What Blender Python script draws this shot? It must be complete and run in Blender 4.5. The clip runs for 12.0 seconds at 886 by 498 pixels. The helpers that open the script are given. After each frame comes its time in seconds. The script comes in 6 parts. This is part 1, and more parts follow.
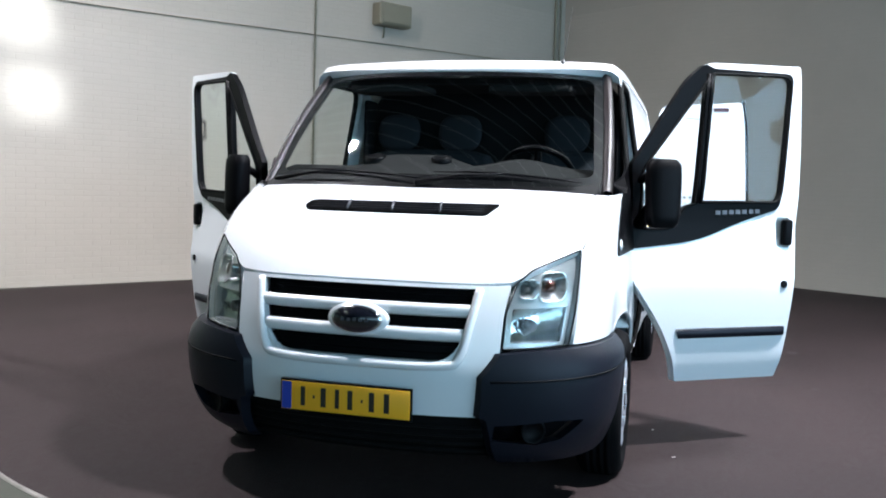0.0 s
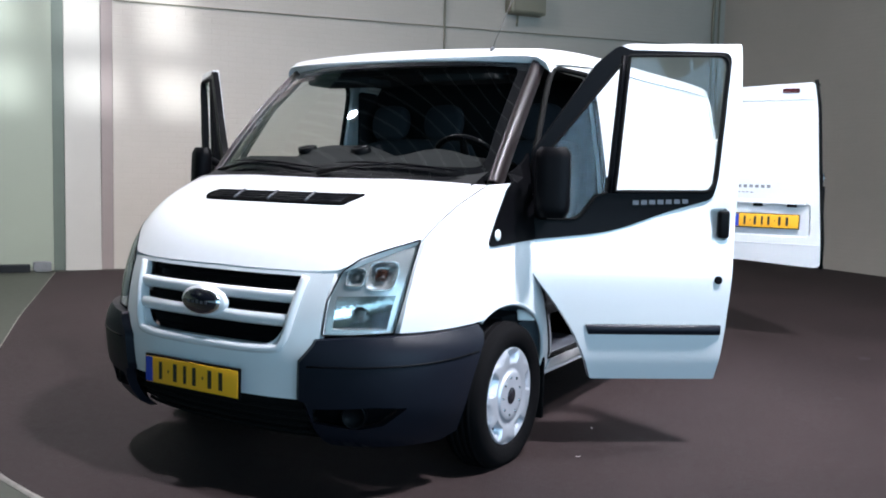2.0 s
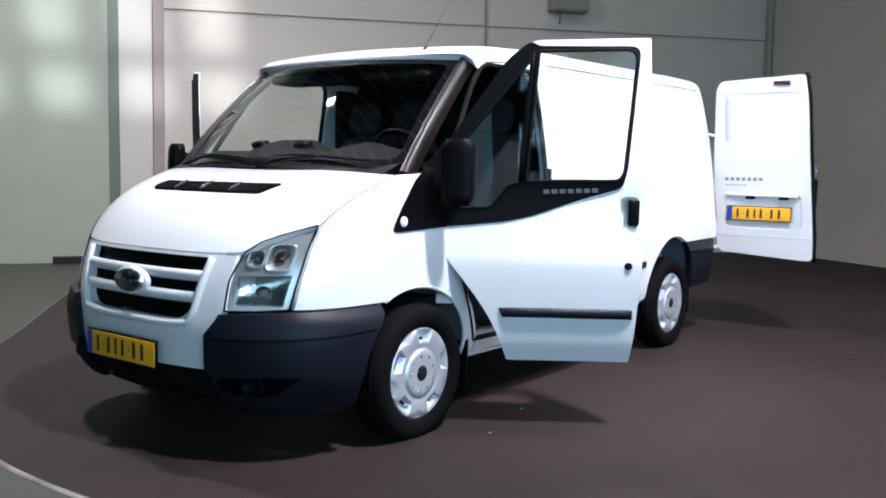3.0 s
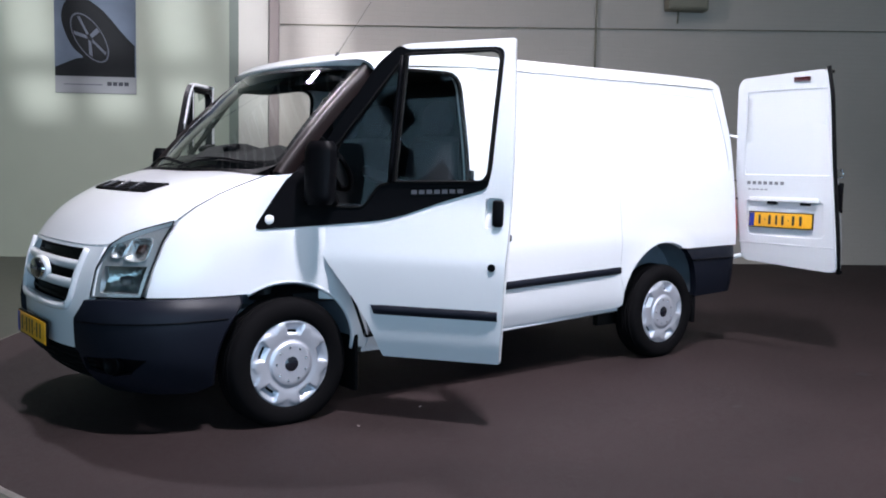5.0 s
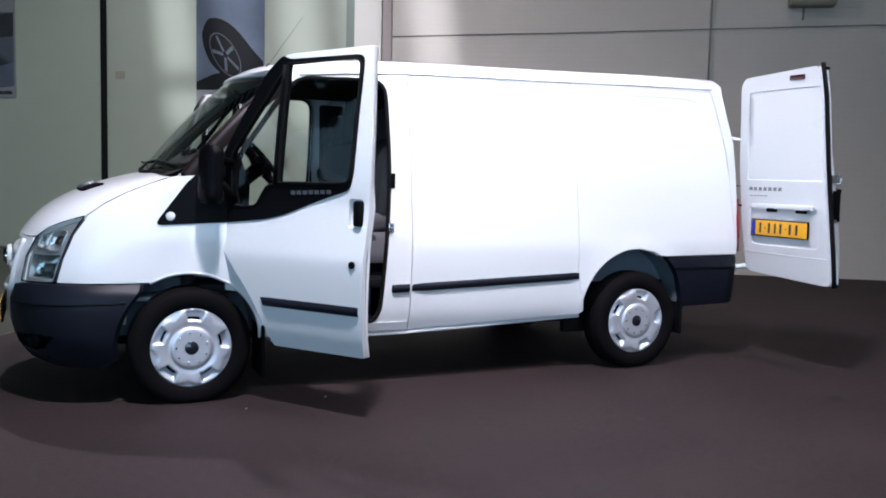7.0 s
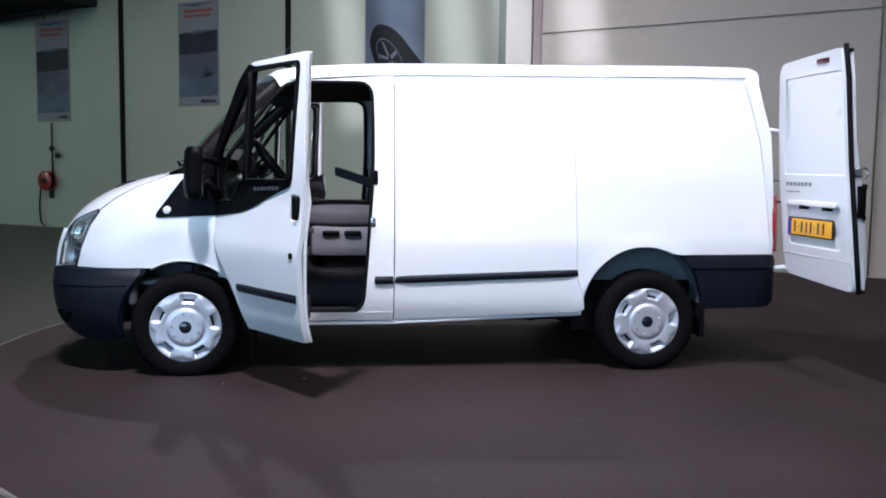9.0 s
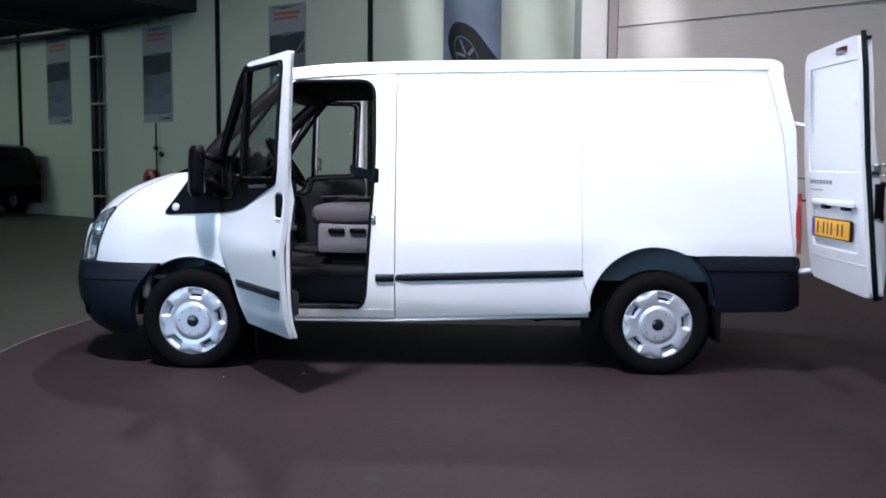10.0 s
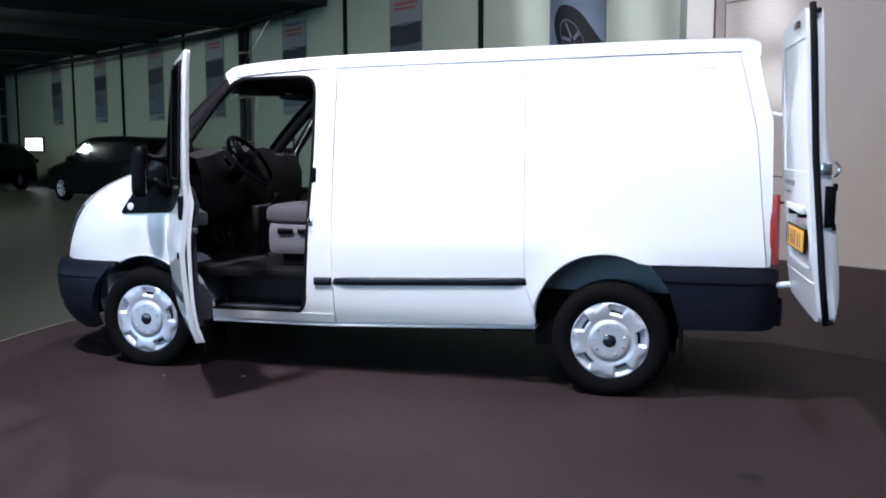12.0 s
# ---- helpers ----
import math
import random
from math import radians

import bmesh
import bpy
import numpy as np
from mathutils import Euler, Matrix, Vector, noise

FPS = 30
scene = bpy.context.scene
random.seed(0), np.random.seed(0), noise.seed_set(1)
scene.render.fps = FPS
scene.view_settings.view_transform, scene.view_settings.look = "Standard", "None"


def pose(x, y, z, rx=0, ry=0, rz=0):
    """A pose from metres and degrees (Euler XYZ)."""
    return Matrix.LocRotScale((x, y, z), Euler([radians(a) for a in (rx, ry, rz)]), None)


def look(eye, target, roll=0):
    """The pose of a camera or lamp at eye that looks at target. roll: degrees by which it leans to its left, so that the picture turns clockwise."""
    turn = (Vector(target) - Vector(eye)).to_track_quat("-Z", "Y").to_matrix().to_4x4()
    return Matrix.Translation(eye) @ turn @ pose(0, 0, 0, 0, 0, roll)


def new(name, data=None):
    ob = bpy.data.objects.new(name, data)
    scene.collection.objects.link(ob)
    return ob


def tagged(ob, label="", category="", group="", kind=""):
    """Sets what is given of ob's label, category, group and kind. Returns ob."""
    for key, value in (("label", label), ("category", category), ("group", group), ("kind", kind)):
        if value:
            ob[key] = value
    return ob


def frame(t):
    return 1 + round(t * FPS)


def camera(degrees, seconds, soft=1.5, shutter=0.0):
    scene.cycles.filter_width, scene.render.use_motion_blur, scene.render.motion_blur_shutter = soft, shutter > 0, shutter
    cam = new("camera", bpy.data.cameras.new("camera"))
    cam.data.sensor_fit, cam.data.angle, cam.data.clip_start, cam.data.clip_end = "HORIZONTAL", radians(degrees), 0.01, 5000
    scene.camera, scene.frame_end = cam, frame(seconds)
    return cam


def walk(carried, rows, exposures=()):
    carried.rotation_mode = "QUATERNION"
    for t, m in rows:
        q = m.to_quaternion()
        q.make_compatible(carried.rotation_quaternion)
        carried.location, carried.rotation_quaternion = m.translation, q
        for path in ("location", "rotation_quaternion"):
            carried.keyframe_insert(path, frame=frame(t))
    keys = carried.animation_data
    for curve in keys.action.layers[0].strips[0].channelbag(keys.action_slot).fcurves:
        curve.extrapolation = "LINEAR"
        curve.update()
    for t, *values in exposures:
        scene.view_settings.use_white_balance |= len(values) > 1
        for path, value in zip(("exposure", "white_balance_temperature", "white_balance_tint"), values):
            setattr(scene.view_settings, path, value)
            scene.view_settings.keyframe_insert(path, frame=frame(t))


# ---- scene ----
import collections
from mathutils import geometry

# camera: seconds, eye, target, roll
cam = camera(52.5, 12.0, soft=1.9)
PATH = [
    (0, (-4.125, -1.207, 1.262), (-2.201, -0.678, 1.127), 1.7),
    (0.5, (-4.01, -1.568, 1.284), (-2.127, -0.91, 1.139), 1.8),
    (1, (-3.86, -1.946, 1.294), (-2.028, -1.159, 1.139), 1.7),
    (1.5, (-3.709, -2.301, 1.312), (-1.932, -1.399, 1.144), 1.6),
    (2, (-3.562, -2.677, 1.311), (-1.846, -1.666, 1.136), 1.4),
    (2.5, (-3.496, -3.177, 1.293), (-1.838, -2.074, 1.111), 1.1),
    (3, (-3.304, -3.552, 1.288), (-1.713, -2.353, 1.108), 1.1),
    (5, (-2.177, -4.877, 1.294), (-0.935, -3.32, 1.119), 1.1),
    (5.5, (-1.877, -5.239, 1.293), (-0.738, -3.604, 1.125), 1.1),
    (6, (-1.511, -5.529, 1.299), (-0.481, -3.823, 1.131), 1.2),
    (6.5, (-1.128, -5.745, 1.295), (-0.204, -3.979, 1.129), 1.3),
    (7, (-0.717, -5.962, 1.302), (0.088, -4.139, 1.134), 1.3),
    (9, (0.936, -6.575, 1.333), (1.168, -4.597, 1.147), 0.8),
    (9.5, (1.336, -6.611, 1.344), (1.419, -4.622, 1.152), 0.6),
    (10, (1.721, -6.567, 1.344), (1.675, -4.577, 1.149), 0.6),
    (10.5, (2.159, -6.51, 1.348), (1.98, -4.528, 1.15), 0.5),
    (11, (2.594, -6.397, 1.321), (2.287, -4.43, 1.13), 0.6),
    (11.5, (2.978, -6.268, 1.355), (2.563, -4.322, 1.149), 0.5),
    (12, (3.283, -6.007, 1.429), (2.787, -4.083, 1.199), 0.0),
]
walk(cam, [(t, look(eye, target, roll)) for t, eye, target, roll in PATH],
     [(0.0, 0.90, 6250, 10), (1.0, 0.76, 6250, 10), (2.0, 0.56, 6300, 13), (3.0, 0.36, 6350, 15), (5.0, 0.02, 6360, 19), (7.0, -0.12, 6290, 19), (9.0, -0.11, 6170, 19), (12.0, 0.0, 6140, 19)])

# ---------------------------------------------------------------- the hall's own frame
# wall_north stands at THETA to the van: u runs along it, n away from it into the room
THETA = radians(33.49)
ALONG = Vector((math.cos(THETA), -math.sin(THETA), 0))
OUT = Vector((math.sin(THETA), math.cos(THETA), 0))
NORTH, EAST, SOUTH, WEST = 7.457, 9.297, -14.0, -48.0
TOP = 8.6


def hall(u, n, z=0.0):
    """A place in the hall from its along-wall, across and height figures."""
    return ALONG * u + OUT * n + Vector((0, 0, z))


# ---------------------------------------------------------------- world, sun, lamps
world = bpy.data.worlds.new("sky")
scene.world = world
world.use_nodes = True
wn = world.node_tree.nodes
sky = wn.new("ShaderNodeTexSky")
sky.sky_type, sky.sun_disc = "NISHITA", False
sky.sun_elevation, sky.sun_rotation = radians(9), radians(200)
world.node_tree.links.new(sky.outputs[0], wn["Background"].inputs[0])
wn["Background"].inputs[1].default_value = 0.1

SUN_U = 0.32
sun = new("sun", bpy.data.lights.new("sun", "SUN"))
sun.data.energy, sun.data.angle, sun.data.color = 2.9, radians(1.0), (0.88, 0.95, 1.0)
sun.matrix_world = look((0, 0, 0), OUT * 1.0 + ALONG * SUN_U + Vector((0, 0, -0.165)))


def flood(name, place, target, watts, size, colour, spread=160):
    """An overhead disk area lamp."""
    lamp = new(name, bpy.data.lights.new(name, "AREA"))
    lamp.data.shape, lamp.data.size, lamp.data.energy = "DISK", size, watts
    lamp.data.color, lamp.data.spread = colour, radians(spread)
    lamp.matrix_world = look(place, target)
    return lamp


flood("flood_left", (-0.05, -3.72, 6.6), (1.4, -1.2, 0.4), 262, 0.5, (0.94, 0.95, 1.0), 95)
flood("flood_rear", (3.6, -5.0, 6.4), (2.4, -1.0, 0.8), 110, 0.5, (0.93, 0.94, 1.0), 110)
flood("flood_wall", (-0.1, 3.6, 6.4), (1.2, 4.4, 0.5), 350, 0.3, (0.98, 0.94, 1.0))
# no lamps seen at these spots: added to brighten the east and west walls
flood("fill_east", (6.8, 1.2, 7.4), (6.8, 1.3, 0.0), 27, 0.6, (1.0, 0.96, 0.93))
for u, z, watts in ((-8.0, 5.2, 50), (-14.5, 4.1, 160), (-23.0, 4.1, 150)):
    flood("fill_west", hall(u, 1.5, z), hall(u, 5.5, 0), watts, 1.2, (0.84, 1.0, 0.88))

# added bluish fill for the van's side: no gate seen, slab behind is solid
FILL_PANEL = (-3.3, 9.1, 5.2)
FILL_SILL = 0.3
fill_lamp = new("fill_light", bpy.data.lights.new("fill_light", "AREA"))
fill_lamp.data.shape, fill_lamp.data.size, fill_lamp.data.size_y, fill_lamp.data.energy = "RECTANGLE", FILL_PANEL[1] - FILL_PANEL[0] - 0.3, FILL_PANEL[2] - FILL_SILL - 0.1, 760
fill_lamp.data.color = (0.46, 0.76, 1.0)
fill_lamp.matrix_world = look(hall((FILL_PANEL[0] + FILL_PANEL[1]) / 2, SOUTH + 0.03, (FILL_PANEL[2] + FILL_SILL) / 2), hall((FILL_PANEL[0] + FILL_PANEL[1]) / 2, 0, (FILL_PANEL[2] + FILL_SILL) / 2))

# unseen area lamp added as bluish fill for nose, door and glass reflections
SIDE_FILL_PANEL = (-31.0, -3.6, 4.0)
side_fill_lamp = new("side_fill_light", bpy.data.lights.new("side_fill_light", "AREA"))
side_fill_lamp.data.shape, side_fill_lamp.data.size, side_fill_lamp.data.size_y, side_fill_lamp.data.energy = "RECTANGLE", SIDE_FILL_PANEL[1] - SIDE_FILL_PANEL[0] - 0.3, 3.4, 410
side_fill_lamp.data.color = (0.45, 0.80, 1.0)
side_fill_lamp.matrix_world = look(hall((SIDE_FILL_PANEL[0] + SIDE_FILL_PANEL[1]) / 2, SOUTH + 0.03, 2.2), hall((SIDE_FILL_PANEL[0] + SIDE_FILL_PANEL[1]) / 2, 0, 2.2))

# ---------------------------------------------------------------- materials
def material(name, colour, rough=0.5, metal=0.0, coat=0.0, scale=8.0, vary=0.06, bump=0.0, bump_scale=60.0, stain=0.0,
             stain_scale=0.7, rough_vary=0.1, piece=0.0, emit=0.0, coat_rough=0.05, specular=0.5):
    """A surface with grain, broad stains, uneven gloss and fine relief, all at real size."""
    m = bpy.data.materials.new(name)
    m.use_nodes = True
    n, l = m.node_tree.nodes, m.node_tree.links
    b = n["Principled BSDF"]
    fine = n.new("ShaderNodeTexNoise")
    fine.inputs["Scale"].default_value, fine.inputs["Detail"].default_value = scale, 6
    broad = n.new("ShaderNodeTexNoise")
    broad.inputs["Scale"].default_value, broad.inputs["Detail"].default_value = stain_scale, 5
    geo = n.new("ShaderNodeNewGeometry")
    l.new(geo.outputs["Position"], fine.inputs["Vector"])
    l.new(geo.outputs["Position"], broad.inputs["Vector"])
    value = n.new("ShaderNodeMath")
    value.operation = "MULTIPLY_ADD"
    l.new(fine.outputs["Fac"], value.inputs[0])
    value.inputs[1].default_value, value.inputs[2].default_value = 2 * vary, 1 - vary
    wide = n.new("ShaderNodeMath")
    wide.operation = "MULTIPLY_ADD"
    l.new(broad.outputs["Fac"], wide.inputs[0])
    wide.inputs[1].default_value, wide.inputs[2].default_value = 2 * stain, 1 - stain
    both = n.new("ShaderNodeMath")
    both.operation = "MULTIPLY"
    l.new(value.outputs[0], both.inputs[0])
    l.new(wide.outputs[0], both.inputs[1])
    last = both
    if piece:
        info = n.new("ShaderNodeObjectInfo")
        one = n.new("ShaderNodeMath")
        one.operation = "MULTIPLY_ADD"
        l.new(info.outputs["Random"], one.inputs[0])
        one.inputs[1].default_value, one.inputs[2].default_value = 2 * piece, 1 - piece
        last = n.new("ShaderNodeMath")
        last.operation = "MULTIPLY"
        l.new(both.outputs[0], last.inputs[0])
        l.new(one.outputs[0], last.inputs[1])
        island = n.new("ShaderNodeMath")
        island.operation = "MULTIPLY_ADD"
        l.new(geo.outputs["Random Per Island"], island.inputs[0])
        island.inputs[1].default_value, island.inputs[2].default_value = 2 * piece, 1 - piece
        again = n.new("ShaderNodeMath")
        again.operation = "MULTIPLY"
        l.new(last.outputs[0], again.inputs[0])
        l.new(island.outputs[0], again.inputs[1])
        last = again
    tint = n.new("ShaderNodeVectorMath")
    tint.operation = "SCALE"
    tint.inputs[0].default_value = colour
    l.new(last.outputs[0], tint.inputs["Scale"])
    l.new(tint.outputs[0], b.inputs["Base Color"])
    gloss = n.new("ShaderNodeMath")
    gloss.operation = "MULTIPLY_ADD"
    l.new(fine.outputs["Fac"], gloss.inputs[0])
    gloss.inputs[1].default_value, gloss.inputs[2].default_value = rough_vary, rough - rough_vary / 2
    l.new(gloss.outputs[0], b.inputs["Roughness"])
    b.inputs["Metallic"].default_value = metal
    b.inputs["Coat Weight"].default_value, b.inputs["Coat Roughness"].default_value = coat, coat_rough
    b.inputs["Specular IOR Level"].default_value = specular
    if bump:
        grain = n.new("ShaderNodeTexNoise")
        grain.inputs["Scale"].default_value, grain.inputs["Detail"].default_value = bump_scale, 4
        l.new(geo.outputs["Position"], grain.inputs["Vector"])
        relief = n.new("ShaderNodeBump")
        relief.inputs["Strength"].default_value, relief.inputs["Distance"].default_value = bump, 0.01
        l.new(grain.outputs["Fac"], relief.inputs["Height"])
        l.new(relief.outputs[0], b.inputs["Normal"])
    if emit:
        b.inputs["Emission Color"].default_value, b.inputs["Emission Strength"].default_value = (*colour, 1), emit
    return m


def glass(name, colour, rough=0.0, gloss=0.06):
    """A thin pane: clear, faintly tinted, with a real mirror gloss."""
    m = bpy.data.materials.new(name)
    m.use_nodes = True
    n, l = m.node_tree.nodes, m.node_tree.links
    out = n["Material Output"]
    n.remove(n["Principled BSDF"])
    see = n.new("ShaderNodeBsdfTransparent")
    see.inputs[0].default_value = (*colour, 1)
    shine = n.new("ShaderNodeBsdfGlossy")
    shine.inputs["Roughness"].default_value = rough
    shine.inputs["Color"].default_value = (0.95, 0.97, 1, 1)
    edge = n.new("ShaderNodeLayerWeight")
    edge.inputs[0].default_value = 0.5
    steep = n.new("ShaderNodeMath")
    steep.operation, steep.inputs[1].default_value = "POWER", 4.5
    l.new(edge.outputs["Facing"], steep.inputs[0])
    fres = n.new("ShaderNodeMath")
    fres.operation, fres.inputs[1].default_value, fres.inputs[2].default_value = "MULTIPLY_ADD", 0.9, gloss
    l.new(steep.outputs[0], fres.inputs[0])
    mix = n.new("ShaderNodeMixShader")
    l.new(fres.outputs[0], mix.inputs[0])
    l.new(see.outputs[0], mix.inputs[1])
    l.new(shine.outputs[0], mix.inputs[2])
    l.new(mix.outputs[0], out.inputs[0])
    return m


PAINT = material("white_car_paint", (0.665, 0.68, 0.69), 0.32, coat=0.7, vary=0.01, scale=3, stain=0.015, rough_vary=0.05, coat_rough=0.03)
PAINT_IN = material("white_inner_paint", (0.72, 0.73, 0.73), 0.5, vary=0.03, scale=6, stain=0.05)
BLACK = material("black_plastic", (0.0020, 0.0020, 0.0027), 0.45, specular=0.07, vary=0.15, scale=20, bump=0.05, bump_scale=300)
GREY = material("dark_grey_bumper_plastic", (0.0064, 0.0078, 0.0128), 0.42, specular=0.15, vary=0.12, scale=14, bump=0.06, bump_scale=420, stain=0.15, stain_scale=2)
BROWN = material("pillar_brown_black_plastic", (0.0068, 0.0037, 0.0037), 0.40, specular=0.24, coat=0.12, coat_rough=0.35, vary=0.08, scale=10)
RUBBER = material("tyre_rubber", (0.0030, 0.0028, 0.0032), 0.85, specular=0.07, vary=0.2, scale=25, bump=0.08, bump_scale=160, stain=0.25, stain_scale=5)
SEAL = material("rubber_seal", (0.005, 0.005, 0.005), 0.8, specular=0.1, vary=0.2, scale=20)
RIM = material("silver_wheel_cover", (0.56, 0.58, 0.63), 0.36, metal=0.6, vary=0.05, scale=12, coat=0.4)
STEEL = material("dark_steel", (0.10, 0.10, 0.10), 0.5, metal=0.8, vary=0.2, scale=12)
CHROME = material("chrome", (0.82, 0.84, 0.86), 0.12, metal=1.0, vary=0.03, scale=10)
MIRROR = material("mirror_glass", (0.85, 0.88, 0.9), 0.02, metal=1.0, vary=0.01, rough_vary=0.01)
REFLECT = material("lamp_reflector", (0.62, 0.65, 0.66), 0.09, metal=1.0, vary=0.12, scale=60, bump=0.12, bump_scale=50)
BOWL = material("lamp_bowl_satin_chrome", (0.62, 0.64, 0.65), 0.20, metal=0.8, vary=0.15, scale=60, bump=0.1, bump_scale=60)
LAMPBASE = material("lamp_bezel_grey", (0.36, 0.385, 0.395), 0.24, metal=0.55, vary=0.08, coat=0.4)
NAVY = material("dark_blue_badge", (0.006, 0.007, 0.012), 0.2, coat=1.0, vary=0.05)
YELLOW = material("yellow_plate", (0.80, 0.38, 0.012), 0.45, vary=0.04, scale=20)
BLUE = material("blue_plate_band", (0.015, 0.04, 0.30), 0.45, vary=0.05)
INK = material("black_ink", (0.02, 0.016, 0.01), 0.5, vary=0.05)
AMBER = material("amber_bulb", (0.07, 0.028, 0.02), 0.2, metal=0.8, coat=0.8, vary=0.3, scale=40)
GAPLINE = material("dark_grey_panel_gap", (0.055, 0.056, 0.06), 0.6, vary=0.1)
# blue-grey cloth of the backs, darkened further for the shade inside the cab
CLOTH_BACK = material("shaded_blue_grey_seat_cloth", (0.022, 0.025, 0.030), 0.9, specular=0.2, vary=0.15, scale=60, bump=0.25, bump_scale=260, stain=0.08, stain_scale=4)
SEAMLINE = material("pale_grey_panel_gap", (0.34, 0.345, 0.36), 0.6, vary=0.1)
MARK = material("dull_silver_mark", (0.075, 0.077, 0.088), 0.4, metal=0.3, vary=0.1)
MATT = material("matt_black_vent_plastic", (0.0014, 0.0014, 0.0016), 0.8, specular=0.03, vary=0.2, scale=20)
PALEMARK = material("grey_metal_mark", (0.19, 0.19, 0.20), 0.4, metal=0.3, vary=0.1)
FOGGLASS = material("fog_lamp_glass", (0.20, 0.21, 0.23), 0.12, metal=0.9, vary=0.3, scale=50, coat=0.6)
RED = material("red_lamp_plastic", (0.28, 0.008, 0.010), 0.2, coat=1.0, vary=0.08, scale=40)
DARKRED = material("dark_red_lamp", (0.055, 0.004, 0.006), 0.22, coat=1.0, vary=0.08)
CLOTH = material("grey_seat_cloth", (0.058, 0.054, 0.059), 0.9, vary=0.12, scale=60, bump=0.25, bump_scale=260, stain=0.08, stain_scale=4)
SEATPLASTIC = material("grey_seat_plastic", (0.125, 0.121, 0.132), 0.5, vary=0.05, scale=20)
DASH = material("dark_dashboard_plastic", (0.0042, 0.0042, 0.005), 0.65, specular=0.15, vary=0.15, scale=30, bump=0.1, bump_scale=240)
TRIM_IN = material("grey_door_trim", (0.035, 0.038, 0.045), 0.65, specular=0.3, vary=0.1, scale=30, bump=0.08, bump_scale=240)
STEPMAT = material("blue_grey_step_plastic", (0.055, 0.06, 0.074), 0.5, vary=0.12, scale=20, bump=0.08, bump_scale=200, stain=0.2, stain_scale=4)
LINER = material("dark_headliner", (0.018, 0.017, 0.017), 0.95, specular=0.1, vary=0.1, scale=50)
WELL = material("wheel_well_primer", (0.135, 0.165, 0.195), 0.6, vary=0.2, scale=9, stain=0.3, stain_scale=3)
BRACE = material("painted_inner_wing", (0.30, 0.34, 0.37), 0.5, vary=0.15, scale=9, stain=0.25, stain_scale=5)
UNDER = material("black_underbody", (0.004, 0.004, 0.004), 0.85, specular=0.1, vary=0.3, scale=10)
GLASS = glass("clear_car_glass", (0.87, 0.92, 0.90), gloss=0.024)
SCREEN = glass("windscreen_glass", (0.80, 0.85, 0.83), gloss=0.045)
LENS = glass("lamp_lens", (0.92, 0.94, 0.93), gloss=0.016)
CARPET = material("dark_floor_covering", (0.0226, 0.0150, 0.0150), 0.66, specular=0.18, vary=0.55, scale=26, bump=0.55, bump_scale=150, stain=0.45, stain_scale=1.3, rough_vary=0.3)
TRIMSTRIP = material("worn_metal_strip", (0.2454, 0.2301, 0.2071), 0.45, metal=0.5, vary=0.5, scale=9, stain=0.8, stain_scale=5)
# lighter copy of DASH: light and screen reflection put into the top's colour
DASH_LIT = material("lit_dashboard_top", (0.0105, 0.011, 0.011), 0.7, specular=0.15, vary=0.12, scale=30, bump=0.1, bump_scale=240)
RIB = material("pale_deck_rib", (0.3025, 0.3025, 0.2915), 0.6, vary=0.08, scale=4)
CONCRETE = material("greenish_concrete_floor", (0.028, 0.031, 0.0205), 0.5, vary=0.12, scale=14, stain=0.35, stain_scale=0.35, bump=0.05, bump_scale=60)
BLOCK = material("painted_brick_wall", (0.4312, 0.3867, 0.3251), 0.5, vary=0.03, scale=5, stain=0.13, stain_scale=0.6, bump=0.2, bump_scale=45, piece=0.008)
MORTAR = material("painted_joint", (0.4106, 0.3678, 0.3096), 0.6, vary=0.04, scale=9)
PANEL = material("grey_wall_panel", (0.2501, 0.2706, 0.2076), 0.6, vary=0.05, scale=3, stain=0.14, stain_scale=0.35, bump=0.04, bump_scale=20, piece=0.04)
SEAM = material("dark_joint", (0.006, 0.0065, 0.006), 0.9, specular=0.1, vary=0.1)
PILASTER = material("pale_pilaster_paint", (0.4142, 0.3935, 0.3426), 0.75, vary=0.04, scale=6, stain=0.08, bump=0.08, bump_scale=60)
CEILING = material("dark_ceiling", (0.024, 0.024, 0.025), 0.9, specular=0.1, vary=0.2, scale=3, stain=0.3)
# dark tone of this strip holds the shade at the pilaster's west edge
FLANGE = material("shaded_steel_flange", (0.095, 0.115, 0.09), 0.6, vary=0.08, scale=6, stain=0.15)
STRIP = material("faded_red_strip", (0.245, 0.20, 0.18), 0.7, vary=0.06, scale=8, stain=0.15)
IRON = material("dark_painted_iron", (0.010, 0.011, 0.012), 0.6, specular=0.2, vary=0.2, scale=8, stain=0.2, stain_scale=2)
HOSE = material("red_hose_reel", (0.19, 0.013, 0.010), 0.4, vary=0.1, scale=20, coat=0.3)
BOXMAT = material("wall_box_grey", (0.21, 0.19, 0.135), 0.6, vary=0.06, scale=10)
CARBLACK = material("black_car_paint", (0.0024, 0.0024, 0.0028), 0.3, specular=0.10, coat=0.06, vary=0.1, scale=3)
CARGLASS = material("dark_car_glass", (0.006, 0.007, 0.008), 0.10, specular=0.3, vary=0.05, coat=0.3)
PAPER = material("poster_paper", (0.15, 0.155, 0.155), 0.6, specular=0.2, vary=0.04, scale=4)
POSTER_DARK = material("poster_dark_ink", (0.02, 0.022, 0.026), 0.6, specular=0.15, vary=0.35, scale=3, stain=0.5, stain_scale=2.2)
POSTER_GREY = material("poster_grey_ink", (0.062, 0.070, 0.084), 0.6, specular=0.15, vary=0.3, scale=2.5, stain=0.5, stain_scale=1.6)
POSTER_SKY = material("poster_pale_ink", (0.072, 0.092, 0.118), 0.6, specular=0.15, vary=0.25, scale=1.8, stain=0.5, stain_scale=1.3)
